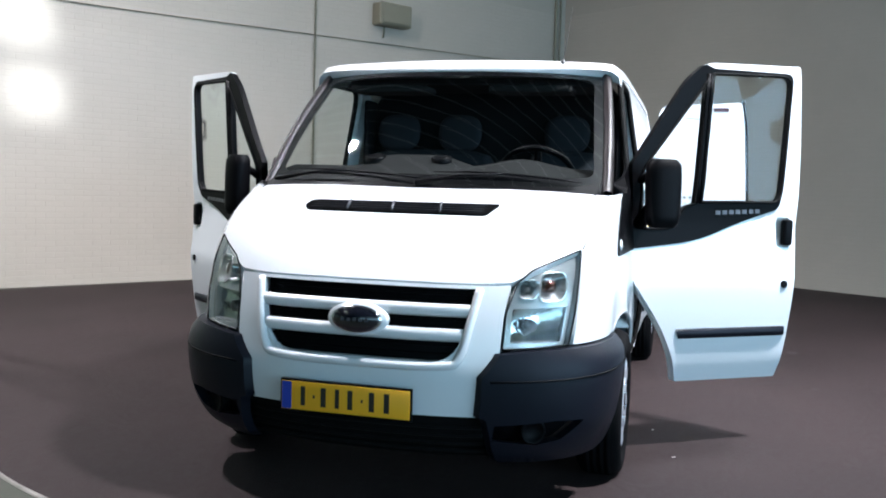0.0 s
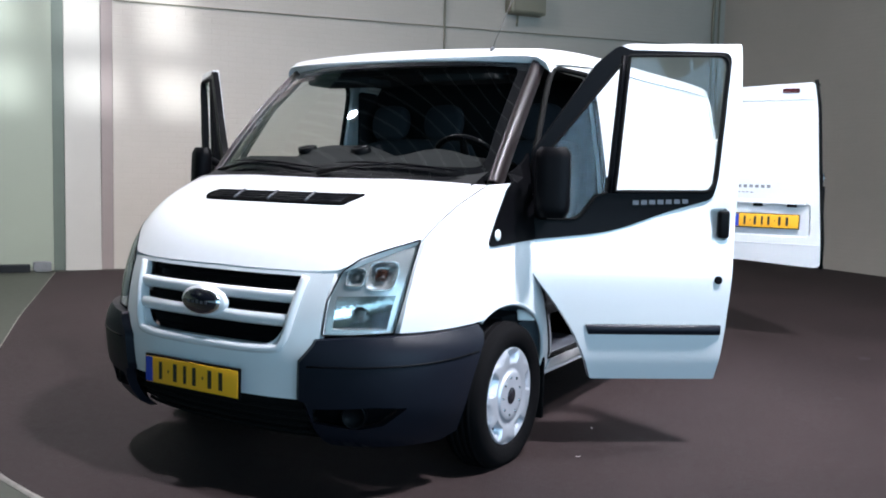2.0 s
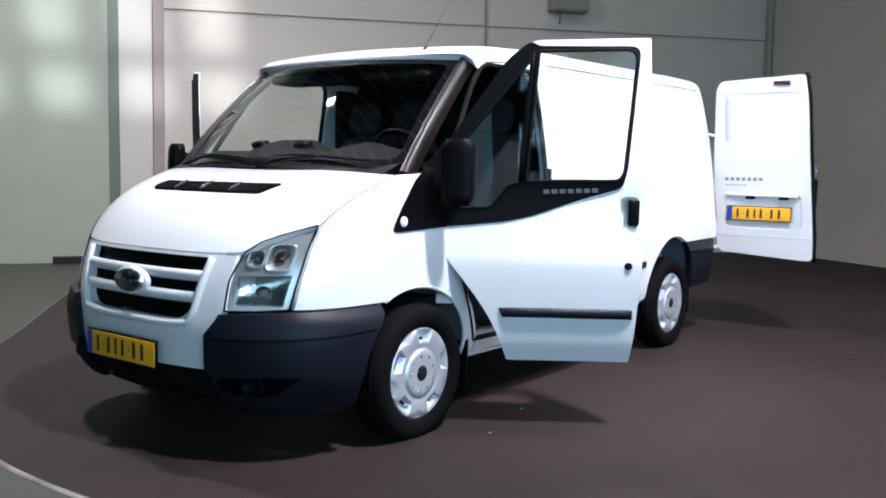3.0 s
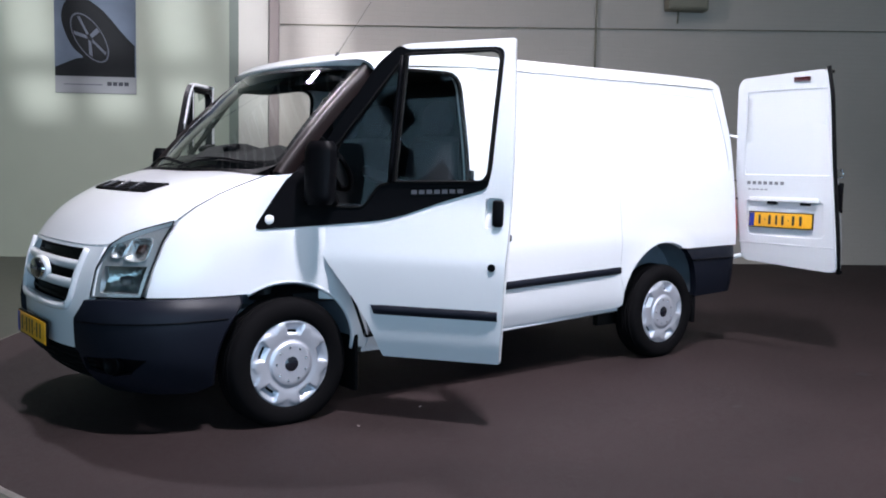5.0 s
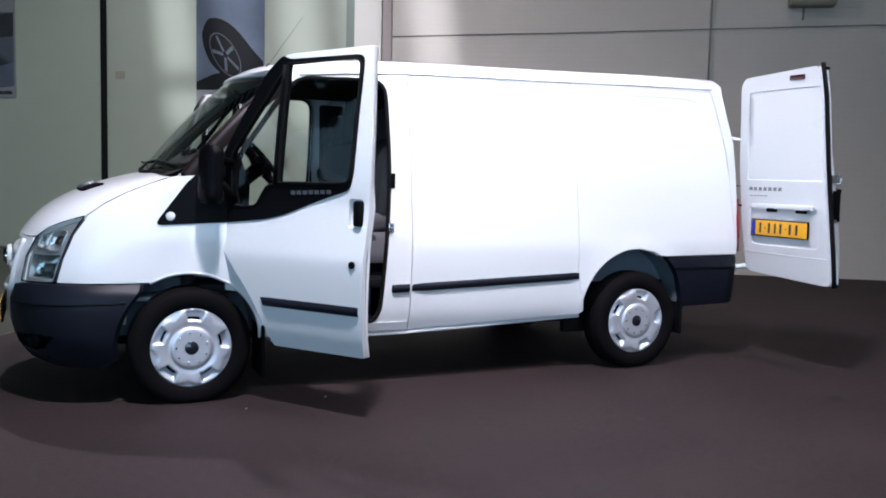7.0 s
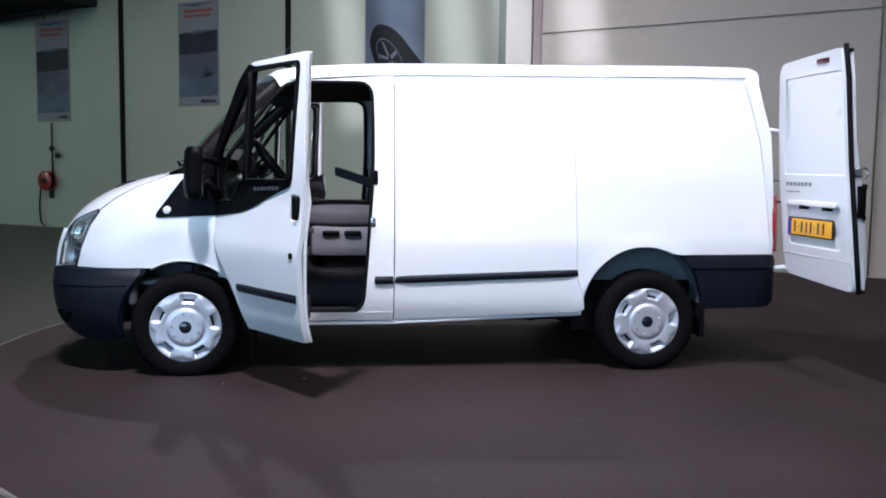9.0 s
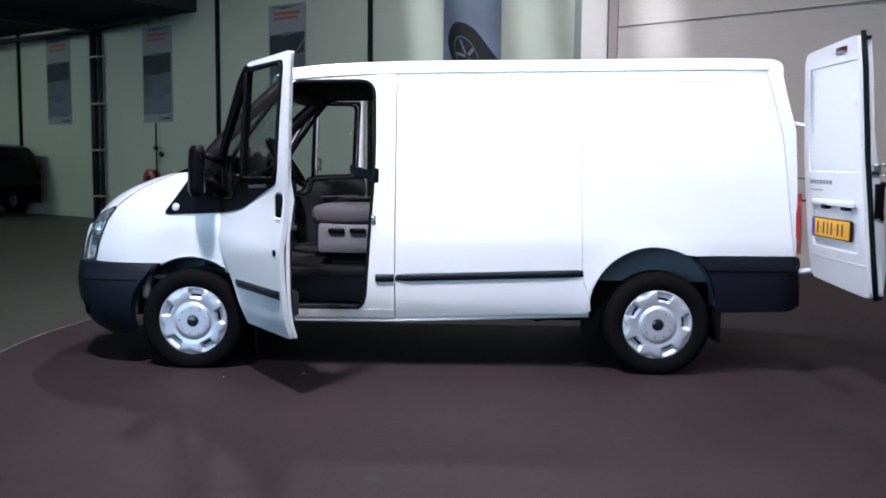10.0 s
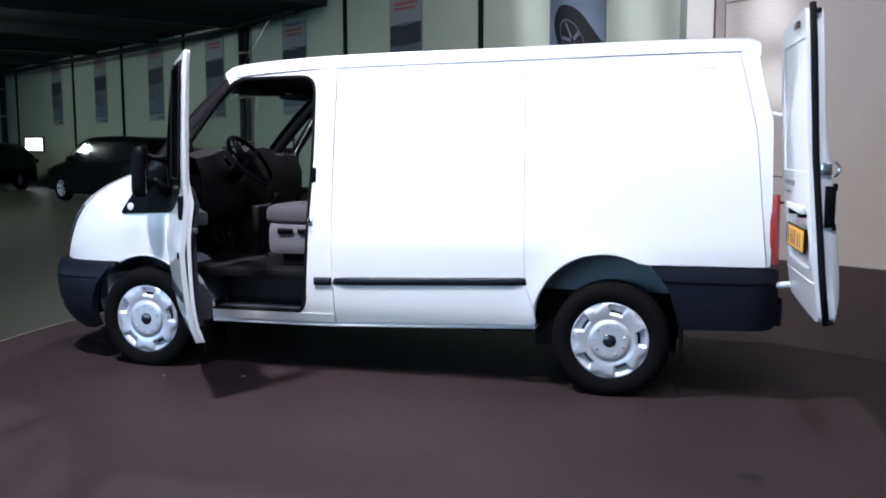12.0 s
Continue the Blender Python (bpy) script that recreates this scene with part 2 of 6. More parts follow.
POSTER_BLACK = material("poster_black_ink", (0.005, 0.0055, 0.006), 0.6, specular=0.12, vary=0.3, scale=6)
POSTER_RED = material("poster_red_ink", (0.20, 0.06, 0.05), 0.6, specular=0.15, vary=0.1)


# ---------------------------------------------------------------- mesh helpers
def part(name, bm, mat, parent=None, label="", smooth=35, **tags):
    """Links a bmesh as one object, under parent if there is one, with edges sharper than smooth degrees kept crisp."""
    me = bpy.data.meshes.new(name)
    bmesh.ops.recalc_face_normals(bm, faces=bm.faces) if tags.pop("recalc", False) else None
    for f in bm.faces:
        f.smooth = True
    for e in bm.edges:
        if len(e.link_faces) == 2 and e.calc_face_angle(0) > radians(smooth):
            e.smooth = False
    bm.to_mesh(me)
    bm.free()
    me.materials.append(mat)
    ob = new(name, me)
    ob.parent = parent
    return tagged(ob, label, **tags)


def thing(name, place=(0, 0, 0), label="", category="", group="", kind=""):
    ob = new(name)
    ob.location = place
    ob.empty_display_size = 0.1
    return tagged(ob, label, category, group, kind)


def lerp(table, v):
    """A smooth reading of a table of pairs, without overshoot."""
    if v <= table[0][0]:
        return table[0][1]
    if v >= table[-1][0]:
        return table[-1][1]
    i = 0
    while table[i + 1][0] < v:
        i += 1
    (x0, y0), (x1, y1) = table[i], table[i + 1]
    d = (y1 - y0) / (x1 - x0)

    def slope(k):
        if k <= 0 or k >= len(table) - 1:
            return d
        a = (table[k][1] - table[k - 1][1]) / (table[k][0] - table[k - 1][0])
        b = (table[k + 1][1] - table[k][1]) / (table[k + 1][0] - table[k][0])
        return 0 if a * b <= 0 else 2 * a * b / (a + b)
    h = x1 - x0
    t = (v - x0) / h
    return y0 * (1 + 2 * t) * (1 - t) ** 2 + y1 * t * t * (3 - 2 * t) + h * t * (1 - t) * (slope(i) * (1 - t) - slope(i + 1) * t)


def smooth_line(points, steps=6, closed=False):
    """A Catmull-Rom line through points of any dimension."""
    pts = [Vector(p) for p in points]
    n, out = len(pts), []
    for i in range(n if closed else n - 1):
        p0 = pts[(i - 1) % n] if closed or i else pts[0]
        p1, p2 = pts[i], pts[(i + 1) % n]
        p3 = pts[(i + 2) % n] if closed or i + 2 < n else pts[-1]
        for k in range(steps):
            t = k / steps
            out.append(0.5 * ((2 * p1) + (p2 - p0) * t + (2 * p0 - 5 * p1 + 4 * p2 - p3) * t * t + (3 * p1 - p0 - 3 * p2 + p3) * t ** 3))
    if not closed:
        out.append(pts[-1])
    return out


def rounded(points, radius, steps=4):
    """A closed 2D outline with its corners rounded by radius (one number, or one for each corner)."""
    n, out = len(points), []
    for i in range(n):
        p, a, b = Vector(points[i]), Vector(points[i - 1]), Vector(points[(i + 1) % n])
        r = radius[i] if isinstance(radius, (list, tuple)) else radius
        da, db = (a - p), (b - p)
        ra = min(r, da.length * 0.45, db.length * 0.45)
        if ra < 1e-4:
            out.append(tuple(p))
            continue
        s, e = p + da.normalized() * ra, p + db.normalized() * ra
        for k in range(steps + 1):
            t = k / steps
            out.append(tuple((1 - t) ** 2 * s + 2 * t * (1 - t) * p + t * t * e))
    return out


def inside(p, poly):
    x, y = p
    hit = False
    for (x1, y1), (x2, y2) in zip(poly, poly[1:] + poly[:1]):
        if (y1 > y) != (y2 > y) and x < (x2 - x1) * (y - y1) / (y2 - y1) + x1:
            hit = not hit
    return hit


def dense(poly, step):
    out = []
    for a, b in zip(poly, poly[1:] + poly[:1]):
        k = max(1, math.ceil(math.dist(a, b) / step))
        out += [(a[0] + (b[0] - a[0]) * i / k, a[1] + (b[1] - a[1]) * i / k) for i in range(k)]
    return out


def sheet(outline, to3d, step=0.05, holes=(), rim=0.0, rim_way=None, back=False, bm=None):
    """A curved panel: a 2D outline with holes, filled with an even mesh and carried into space by to3d.
    rim: the depth of a flange turned in round all its edges. back: closes the rear too."""
    bm = bm or bmesh.new()
    loops = [dense([tuple(p) for p in outline], step)] + [dense([tuple(p) for p in h], step) for h in holes]
    pts, edges = [], []
    for loop in loops:
        s = len(pts)
        pts += loop
        edges += [(s + i, s + (i + 1) % len(loop)) for i in range(len(loop))]
    xs, ys = [p[0] for p in loops[0]], [p[1] for p in loops[0]]
    nx, ny = int((max(xs) - min(xs)) / step), int((max(ys) - min(ys)) / step)
    # one dashboard in two tones, lit on top and shaded in front
    for i in range(1, nx + 1):
        for j in range(1, ny + 1):
            p = (min(xs) + i * step, min(ys) + (j + 0.5 * (i % 2)) * step)
            if inside(p, loops[0]) and not any(inside(p, h) for h in loops[1:]):
                if min(math.dist(p, q) for q in pts[:len(edges)]) > step * 0.45:
                    pts.append(p)
    v2, _, faces, *_ = geometry.delaunay_2d_cdt([Vector(p) for p in pts], edges, [], 0, 1e-5)
    vs = [bm.verts.new(to3d(*p)) for p in v2]
    new_faces = []
    for f in faces:
        c = sum((v2[i] for i in f), Vector((0, 0))) / len(f)
        if inside(c, loops[0]) and not any(inside(c, h) for h in loops[1:]):
            new_faces.append(bm.faces.new([vs[i] for i in f]))
    for v in vs:
        if not v.link_faces:
            bm.verts.remove(v)
    if rim:
        bm.normal_update()
        border = [e for f in new_faces for e in f.edges if e.is_boundary]
        down = {}
        for e in border:
            for v in e.verts:
                if v not in down:
                    way = Vector(rim_way) if rim_way else -v.normal
                    down[v] = bm.verts.new(v.co + way * rim)
        for e in set(border):
            a, b = e.verts
            bm.faces.new((b, a, down[a], down[b]) if e.link_loops[0].vert == a else (a, b, down[b], down[a]))
        if back:
            for f in new_faces:
                q = [down.get(v) or v for v in f.verts]
                if all(v in down for v in f.verts):
                    bm.faces.new(list(reversed([down[v] for v in f.verts])))
    return bm


def boxes(bm, *items, bevel=0.004, seg=2):
    """Adds bevelled boxes (low corner, high corner) to bm."""
    for lo, hi in items:
        r = bmesh.ops.create_cube(bm, size=1)
        for v in r["verts"]:
            v.co = Vector([lo[i] + (v.co[i] + 0.5) * (hi[i] - lo[i]) for i in range(3)])
        if bevel:
            es = list({e for v in r["verts"] for e in v.link_edges})
            bmesh.ops.bevel(bm, geom=es, offset=bevel, segments=seg, affect="EDGES", profile=0.5)
    return bm


def tube(bm, points, radius, sides=10, caps=True):
    """A pipe along points; radius is a number or one for each point."""
    pts = [Vector(p) for p in points]
    rings, side = [], None
    for i, p in enumerate(pts):
        way = (pts[min(i + 1, len(pts) - 1)] - pts[max(i - 1, 0)]).normalized()
        ref = side if side is not None else (Vector((0, 0, 1)) if abs(way.z) < 0.9 else Vector((1, 0, 0)))
        a = (ref - way * ref.dot(way)).normalized()
        side, b = a, way.cross(a)
        r = radius[i] if isinstance(radius, (list, tuple)) else radius
        rings.append([bm.verts.new(p + (a * math.cos(2 * math.pi * k / sides) + b * math.sin(2 * math.pi * k / sides)) * r) for k in range(sides)])
    for r1, r2 in zip(rings, rings[1:]):
        for k in range(sides):
            bm.faces.new((r1[k], r1[(k + 1) % sides], r2[(k + 1) % sides], r2[k]))
    if caps:
        bm.faces.new(list(reversed(rings[0])))
        bm.faces.new(rings[-1])
    return bm


def spin(bm, profile, centre, axis, sides=48):
    """A turned shape: profile of (radius, along) round axis at centre."""
    axis = Vector(axis).normalized()
    ref = Vector((0, 0, 1)) if abs(axis.z) < 0.9 else Vector((1, 0, 0))
    a = (ref - axis * ref.dot(axis)).normalized()
    b = axis.cross(a)
    c = Vector(centre)
    rings = []
    for r, h in profile:
        rings.append([bm.verts.new(c + axis * h + (a * math.cos(2 * math.pi * k / sides) + b * math.sin(2 * math.pi * k / sides)) * max(r, 1e-4)) for k in range(sides)])
    for r1, r2 in zip(rings, rings[1:]):
        for k in range(sides):
            bm.faces.new((r1[k], r2[k], r2[(k + 1) % sides], r1[(k + 1) % sides]))
    return bm


def grid(bm, rows):
    """Quads between rows of points."""
    vs = [[bm.verts.new(p) for p in row] for row in rows]
    for a, b in zip(vs, vs[1:]):
        for i in range(len(a) - 1):
            bm.faces.new((a[i], a[i + 1], b[i + 1], b[i]))
    return bm


def pillow(bm, lo, hi, puff=0.35, seg=5, lean=None, power=6):
    """A cushion: a box rounded towards a ball by puff."""
    r = bmesh.ops.create_cube(bm, size=2)
    bmesh.ops.subdivide_edges(bm, edges=list({e for v in r["verts"] for e in v.link_edges}), cuts=seg, use_grid_fill=True)
    c = [(a + b) / 2 for a, b in zip(lo, hi)]
    h = [(b - a) / 2 for a, b in zip(lo, hi)]
    for v in bm.verts:
        if not v.tag:
            p = v.co.copy()
            d = 1 / (sum(abs(x) ** power for x in p) ** (1 / power))
            q = p * ((1 - puff) + puff * d)
            v.co = Vector([c[i] + q[i] * h[i] for i in range(3)])
            if lean:
                v.co = lean(v.co)
            v.tag = True
    return bm

# ---------------------------------------------------------------- the hall: floor, walls, ceiling
def slab(name, u0, u1, n0, n1, z0, z1, mat, parent=None, bevel=0.0, lean=0.0, **tags):
    """A block that lies square to the hall."""
    bm = boxes(bmesh.new(), ((u0, n0, z0), (u1, n1, z1)), bevel=bevel, seg=1)
    for v in bm.verts:
        v.co = hall(v.co.x, v.co.y + lean * (v.co.z - z0), v.co.z)
    if not tags.get("kind") and not parent:
        tags["kind"] = "structure"
    bmesh.ops.recalc_face_normals(bm, faces=bm.faces)
    return part(name, bm, mat, parent, **tags)


floor = slab("floor", WEST, EAST + 0.3, SOUTH - 0.3, NORTH + 0.3, -0.3, 0.0, CONCRETE, label="smooth greenish grey concrete hall floor", category="floor")

# the dark covering under the van: a rounded front edge that runs on to wall_north
edge = smooth_line([(3.2, 6.6), (2.0, 5.22), (1.11, 4.2), (0.30, 3.22), (-0.08, 2.78), (-0.50, 2.36), (-0.84, 1.86), (-1.12, 1.38), (-1.30, 0.92), (-1.41, 0.45),
                    (-1.46, 0.0), (-1.45, -0.5), (-1.39, -1.0), (-1.25, -1.5), (-0.92, -2.2), (-0.30, -3.0), (0.5, -3.75), (1.6, -4.4), (3.0, -4.85), (5.0, -5.2), (8.0, -5.5)], 4)
rug = [tuple(p) for p in edge] + [tuple((ALONG * (EAST - 0.01) + OUT * -9.6)[:2]), tuple((ALONG * (EAST - 0.01) + OUT * (NORTH - 0.01))[:2])]
bm = sheet(rug, lambda x, y: Vector((x, y, 0.006)), step=0.6, rim=0.0055, rim_way=(0, 0, -1))
part("floor_covering", bm, CARPET, label="dark brown-grey hard-wearing floor covering with a rounded edge", category="floor covering", kind="structure")
bm = grid(bmesh.new(), [[(q.x, q.y, 0.0065), (q.x + 0.002, q.y, 0.0095), (q.x - 0.010, q.y - 0.004, 0.0090), (q.x - 0.022, q.y - 0.006, 0.0015)] for q in edge])
part("edge_strip", bm, TRIMSTRIP, label="thin worn pale metal strip along the floor covering's edge", category="edge strip", kind="structure")

# wall_north: pale painted brickwork to the east of the pilaster, grey panels to the west of it
wall_north = slab("wall_north", -0.7, EAST + 0.3, NORTH + 0.004, NORTH + 0.3, 0, TOP, MORTAR, label="tall pale painted brick wall of the hall", category="wall")
slab("wall_north_west", WEST, -0.7, NORTH, NORTH + 0.3, 0, TOP, PANEL, label="grey-green panelled wall of the hall", category="wall")
wall_east = slab("wall_east", EAST + 0.004, EAST + 0.3, SOUTH, NORTH + 0.004, 0, TOP, MORTAR, label="pale painted brick hall wall", category="wall")
slab("wall_west", WEST - 0.3, WEST, SOUTH, NORTH + 0.3, 0, TOP, PANEL, label="grey panelled far hall wall", category="wall")

# wall_south with its high windows: piers, sill wall and head
WIN_Z0, WIN_Z1, LEAN = 5.41, 8.3, 0.47
panes = [(-10.716 + 0.98 * i, -9.976 + 0.98 * i) for i in range(5)]
slab("wall_south", WEST, SIDE_FILL_PANEL[0], SOUTH - 0.3, SOUTH, 0, WIN_Z0, PANEL, label="hall wall below high windows", category="wall")
slab("wall_south", SIDE_FILL_PANEL[1], FILL_PANEL[0], SOUTH - 0.3, SOUTH, 0, WIN_Z0, PANEL, label="hall wall between the two added fill panels", category="wall")
slab("wall_south", SIDE_FILL_PANEL[0], SIDE_FILL_PANEL[1], SOUTH - 0.3, SOUTH, SIDE_FILL_PANEL[2], WIN_Z0, PANEL, label="hall wall over the long added fill panel", category="wall")
# unglazed slab and rails added behind the western fill lamp, never in view
side_gate = slab("side_gate", SIDE_FILL_PANEL[0], SIDE_FILL_PANEL[1], SOUTH - 0.12, SOUTH - 0.06, 0, SIDE_FILL_PANEL[2], PANEL, label="long solid unseen slab with dark rails behind an added fill lamp", category="glazed front")
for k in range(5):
    slab("gate_rail", SIDE_FILL_PANEL[0], SIDE_FILL_PANEL[1], SOUTH - 0.06, SOUTH - 0.03, 0.02 + 0.84 * k, 0.08 + 0.84 * k, IRON, side_gate)
slab("wall_south", FILL_PANEL[1], EAST + 0.3, SOUTH - 0.3, SOUTH, 0, WIN_Z0, PANEL, label="hall wall below high windows", category="wall")
slab("wall_south", FILL_PANEL[0], FILL_PANEL[1], SOUTH - 0.3, SOUTH, FILL_PANEL[2], WIN_Z0, PANEL, label="hall wall over the added fill panel", category="wall")
# no gate known here: a closed slab added to back the fill lamp
gate = slab("gate", FILL_PANEL[0], FILL_PANEL[1], SOUTH - 0.12, SOUTH - 0.06, 0, FILL_PANEL[2], PANEL, label="solid unseen slab with rails behind the added fill lamp", category="gate")
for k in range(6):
    slab("gate_rail", FILL_PANEL[0], FILL_PANEL[1], SOUTH - 0.06, SOUTH - 0.03, 0.02 + 0.84 * k, 0.08 + 0.84 * k, IRON, gate)
slab("wall_south_head", WEST, EAST + 0.3, SOUTH - 0.3 + LEAN * (WIN_Z1 - WIN_Z0), SOUTH + LEAN * (WIN_Z1 - WIN_Z0), WIN_Z1, TOP, PANEL, label="hall wall above high windows", category="wall")
last = WEST
for a, b in panes + [(EAST + 0.3, 0)]:
    slab("wall_south_pier", last, a, SOUTH - 0.3, SOUTH, WIN_Z0, WIN_Z1, PANEL, lean=LEAN, label="pier between high windows", category="wall")
    last = b
for a, b in panes:
    w = thing("window", hall(a, SOUTH - 0.15, WIN_Z0), label="high industrial window with a dark iron frame", category="window", group="high windows", kind="structure")
    bm = bmesh.new()
    boxes(bm, ((0, -0.03, 0), (0.06, 0.03, WIN_Z1 - WIN_Z0)), ((b - a - 0.06, -0.03, 0), (b - a, 0.03, WIN_Z1 - WIN_Z0)),
          ((0.06, -0.03, 0), (b - a - 0.06, 0.03, 0.06)), ((0.06, -0.03, WIN_Z1 - WIN_Z0 - 0.06), (b - a - 0.06, 0.03, WIN_Z1 - WIN_Z0)),
          ((0.06, -0.03, 0.585), (b - a - 0.06, 0.03, 0.815)), bevel=0)
    for v in bm.verts:
        v.co = ALONG * v.co.x + OUT * (v.co.y + LEAN * v.co.z) + Vector((0, 0, v.co.z))
    part("window_frame", bm, IRON, w)

slab("ceiling", WEST, EAST + 0.3, SOUTH - 0.3, NORTH + 0.3, TOP, TOP + 0.2, CEILING, label="dark hall ceiling", category="ceiling")
LOW = 4.2
slab("low_ceiling", WEST, -9.2, -7.0, NORTH - 0.02, LOW, LOW + 0.25, CEILING, label="low dark ceiling over the parking side of the hall", category="ceiling")

# ribs of the ceiling's metal deck over the bay
for i in range(36):
    slab("ceiling_rib", -8.8 + 0.5 * i, -8.8 + 0.5 * i + 0.06, SOUTH, NORTH, TOP - 0.10, TOP - 0.001, RIB, label="pale metal rib of the hall's ceiling deck", category="rib", group="ceiling ribs")

# ---------------------------------------------------------------- the van's skin: tables of its shape (front axle at x = 0, nose towards -x)
WIDTH = [(0.16, 0.84), (0.30, 0.885), (0.36, 0.905), (0.45, 0.935), (0.60, 0.955), (0.75, 0.962), (0.90, 0.965), (1.00, 0.957), (1.10, 0.945),
         (1.25, 0.930), (1.50, 0.892), (1.70, 0.857), (1.80, 0.840), (1.88, 0.824), (1.94, 0.806), (2.0, 0.78)]
NOSE = [(0.16, -0.70), (0.20, -0.79), (0.24, -0.85), (0.30, -0.895), (0.36, -0.92), (0.45, -0.935), (0.55, -0.94), (0.65, -0.93), (0.75, -0.915), (0.85, -0.885),
        (0.90, -0.865), (0.95, -0.83), (1.00, -0.785), (1.04, -0.74), (1.08, -0.685), (1.12, -0.615), (1.16, -0.53), (1.20, -0.42), (1.24, -0.28), (1.27, -0.14), (1.30, 0.0)]
DEPTH = [(0.90, 0.70), (1.00, 0.62), (1.10, 0.50), (1.20, 0.35), (1.27, 0.22), (1.35, 0.2)]
POWER = 2.65


def half_width(x, z):
    s = min(1, max(0, (0.30 - x) / 0.55))
    return lerp(WIDTH, z) * (1 - 0.055 * s * s * (3 - 2 * s))


def side_y(x, z):
    """How far out the skin is at x and z."""
    f, d = lerp(NOSE, z), lerp(DEPTH, z)
    t = max(0, min(1, (f + d - x) / d))
    return half_width(x, z) * (1 - t ** POWER) ** (1 / POWER)


def nose_x(y, z):
    """How far forward the skin is at y and z."""
    f, d = lerp(NOSE, z), lerp(DEPTH, z)
    x = f
    for _ in range(4):
        t = min(1, abs(y) / half_width(x, z))
        x = f + d * (1 - (1 - t ** POWER) ** (1 / POWER))
    return x


def round_nose(a, z):
    """The skin by an angle a round the nose's corner, 0 ahead to 90 at the side."""
    f, d = lerp(NOSE, z), lerp(DEPTH, z)
    c, s = max(0, math.cos(radians(a))), math.sin(radians(a))
    return f + d * (1 - c ** (2 / POWER)), 0.945 * lerp(WIDTH, z) * s ** (2 / POWER)


BUMPER_WIDTH = [(0.2, 0.885), (0.4, 0.942), (0.55, 0.955), (0.62, 0.945), (0.67, 0.906)]


def round_bumper(a, z):
    """The bumper's own squarer corner."""
    f, d, p = lerp(NOSE, z), 0.66, 2.8
    c, s = max(0, math.cos(radians(a))), math.sin(radians(a))
    return f + d * (1 - c ** (2 / p)), lerp(BUMPER_WIDTH, z) * s ** (2 / p)


def on_bumper(s, lift=0.0):
    def place(a, z):
        x, y = round_bumper(a, z)
        return Vector((x, s * y, z)) + Vector((-math.cos(radians(a)), s * math.sin(radians(a)), 0)) * lift
    return place


def bumper_angle(y, z):
    return math.degrees(math.asin(min(1, (abs(y) / lerp(BUMPER_WIDTH, z)) ** 1.4)))


def angle_of(y, z):
    return math.degrees(math.asin(min(1, (abs(y) / (0.945 * lerp(WIDTH, z))) ** (POWER / 2))))


def on_side(s, lift=0.0):
    return lambda x, z: Vector((x, s * (side_y(x, z) + lift), z))


def ledge(z):
    """The sloping ledge pressed into the van's sides under door-handle height, fading out downwards."""
    a, b = min(1, max(0, (0.93 - z) / 0.085)), min(1, max(0, (0.845 - z) / 0.32))
    return 0.011 * a * a * (3 - 2 * a) - 0.011 * b * b * (3 - 2 * b)


def on_flank(s):
    """The load space's side, with the ledge that runs on from the cab door, a shallow step above it and a flared rear arch."""
    def place(x, z):
        far = math.hypot(x - 2.915, z - 0.42) - 0.41
        flare = 0.012 * math.exp(-(far / 0.055) ** 2)
        return Vector((x, s * (side_y(x, z) + ledge(z) * 0.7 + flare - 0.004 / (1 + math.exp(-(z - 1.36) / 0.012))), z))
    return place


def on_nose(lift=0.0):
    return lambda y, z: Vector((nose_x(y, z) - lift, y, z))


def on_corner(s, lift=0.0):
    def place(a, z):
        x, y = round_nose(a, z)
        out = Vector((-math.cos(radians(a)), s * math.sin(radians(a)), 0)) * lift
        return Vector((x, s * y, z)) + out
    return place


def roof_z(x):
    return lerp([(0.3, 1.885), (0.5, 1.915), (0.8, 1.95), (1.3, 1.978), (2.4, 1.998), (3.4, 2.016), (3.75, 2.012)], x)


def eave(x):
    return roof_z(x) - 0.085


def arc(cx, cz, r, a0, a1, n=16):
    return [(cx + r * math.cos(radians(a0 + (a1 - a0) * i / n)), cz + r * math.sin(radians(a0 + (a1 - a0) * i / n))) for i in range(n + 1)]


van = thing("panel_van", (0, 0, 0), label="white low-roof panel van with open cab and rear doors", category="van")

FRONT_ARCH = (-0.01, 0.33, 0.395)
REAR_ARCH = (2.915, 0.42, 0.405)

# outline of a closed cab door and of its opening, in x and z
DOOR = [(0.205, 1.00), (0.205, 0.86), (0.25, 0.80), (0.33, 0.70), (0.41, 0.585), (0.47, 0.47), (0.515, 0.345), (1.118, 0.345), (1.135, 0.50),
        (1.155, 0.85), (1.178, 1.30), (1.175, 1.70), (1.168, 1.925), (0.60, 1.905), (0.50, 1.805), (0.33, 1.565), (0.205, 1.385)]
OPENING = rounded([(0.46, 0.405), (1.06, 0.405), (1.102, 0.47), (1.130, 0.86), (1.160, 1.32), (1.150, 1.845), (0.63, 1.835), (0.52, 1.73), (0.24, 1.34), (0.235, 0.87)],
                  [0.02, 0.06, 0.05, 0.3, 0.3, 0.10, 0.06, 0.1, 0.1, 0.1])


BONNET_SIDE = [(0.797, 1.037), (0.812, 1.10), (0.828, 1.16), (0.842, 1.21), (0.852, 1.25)]


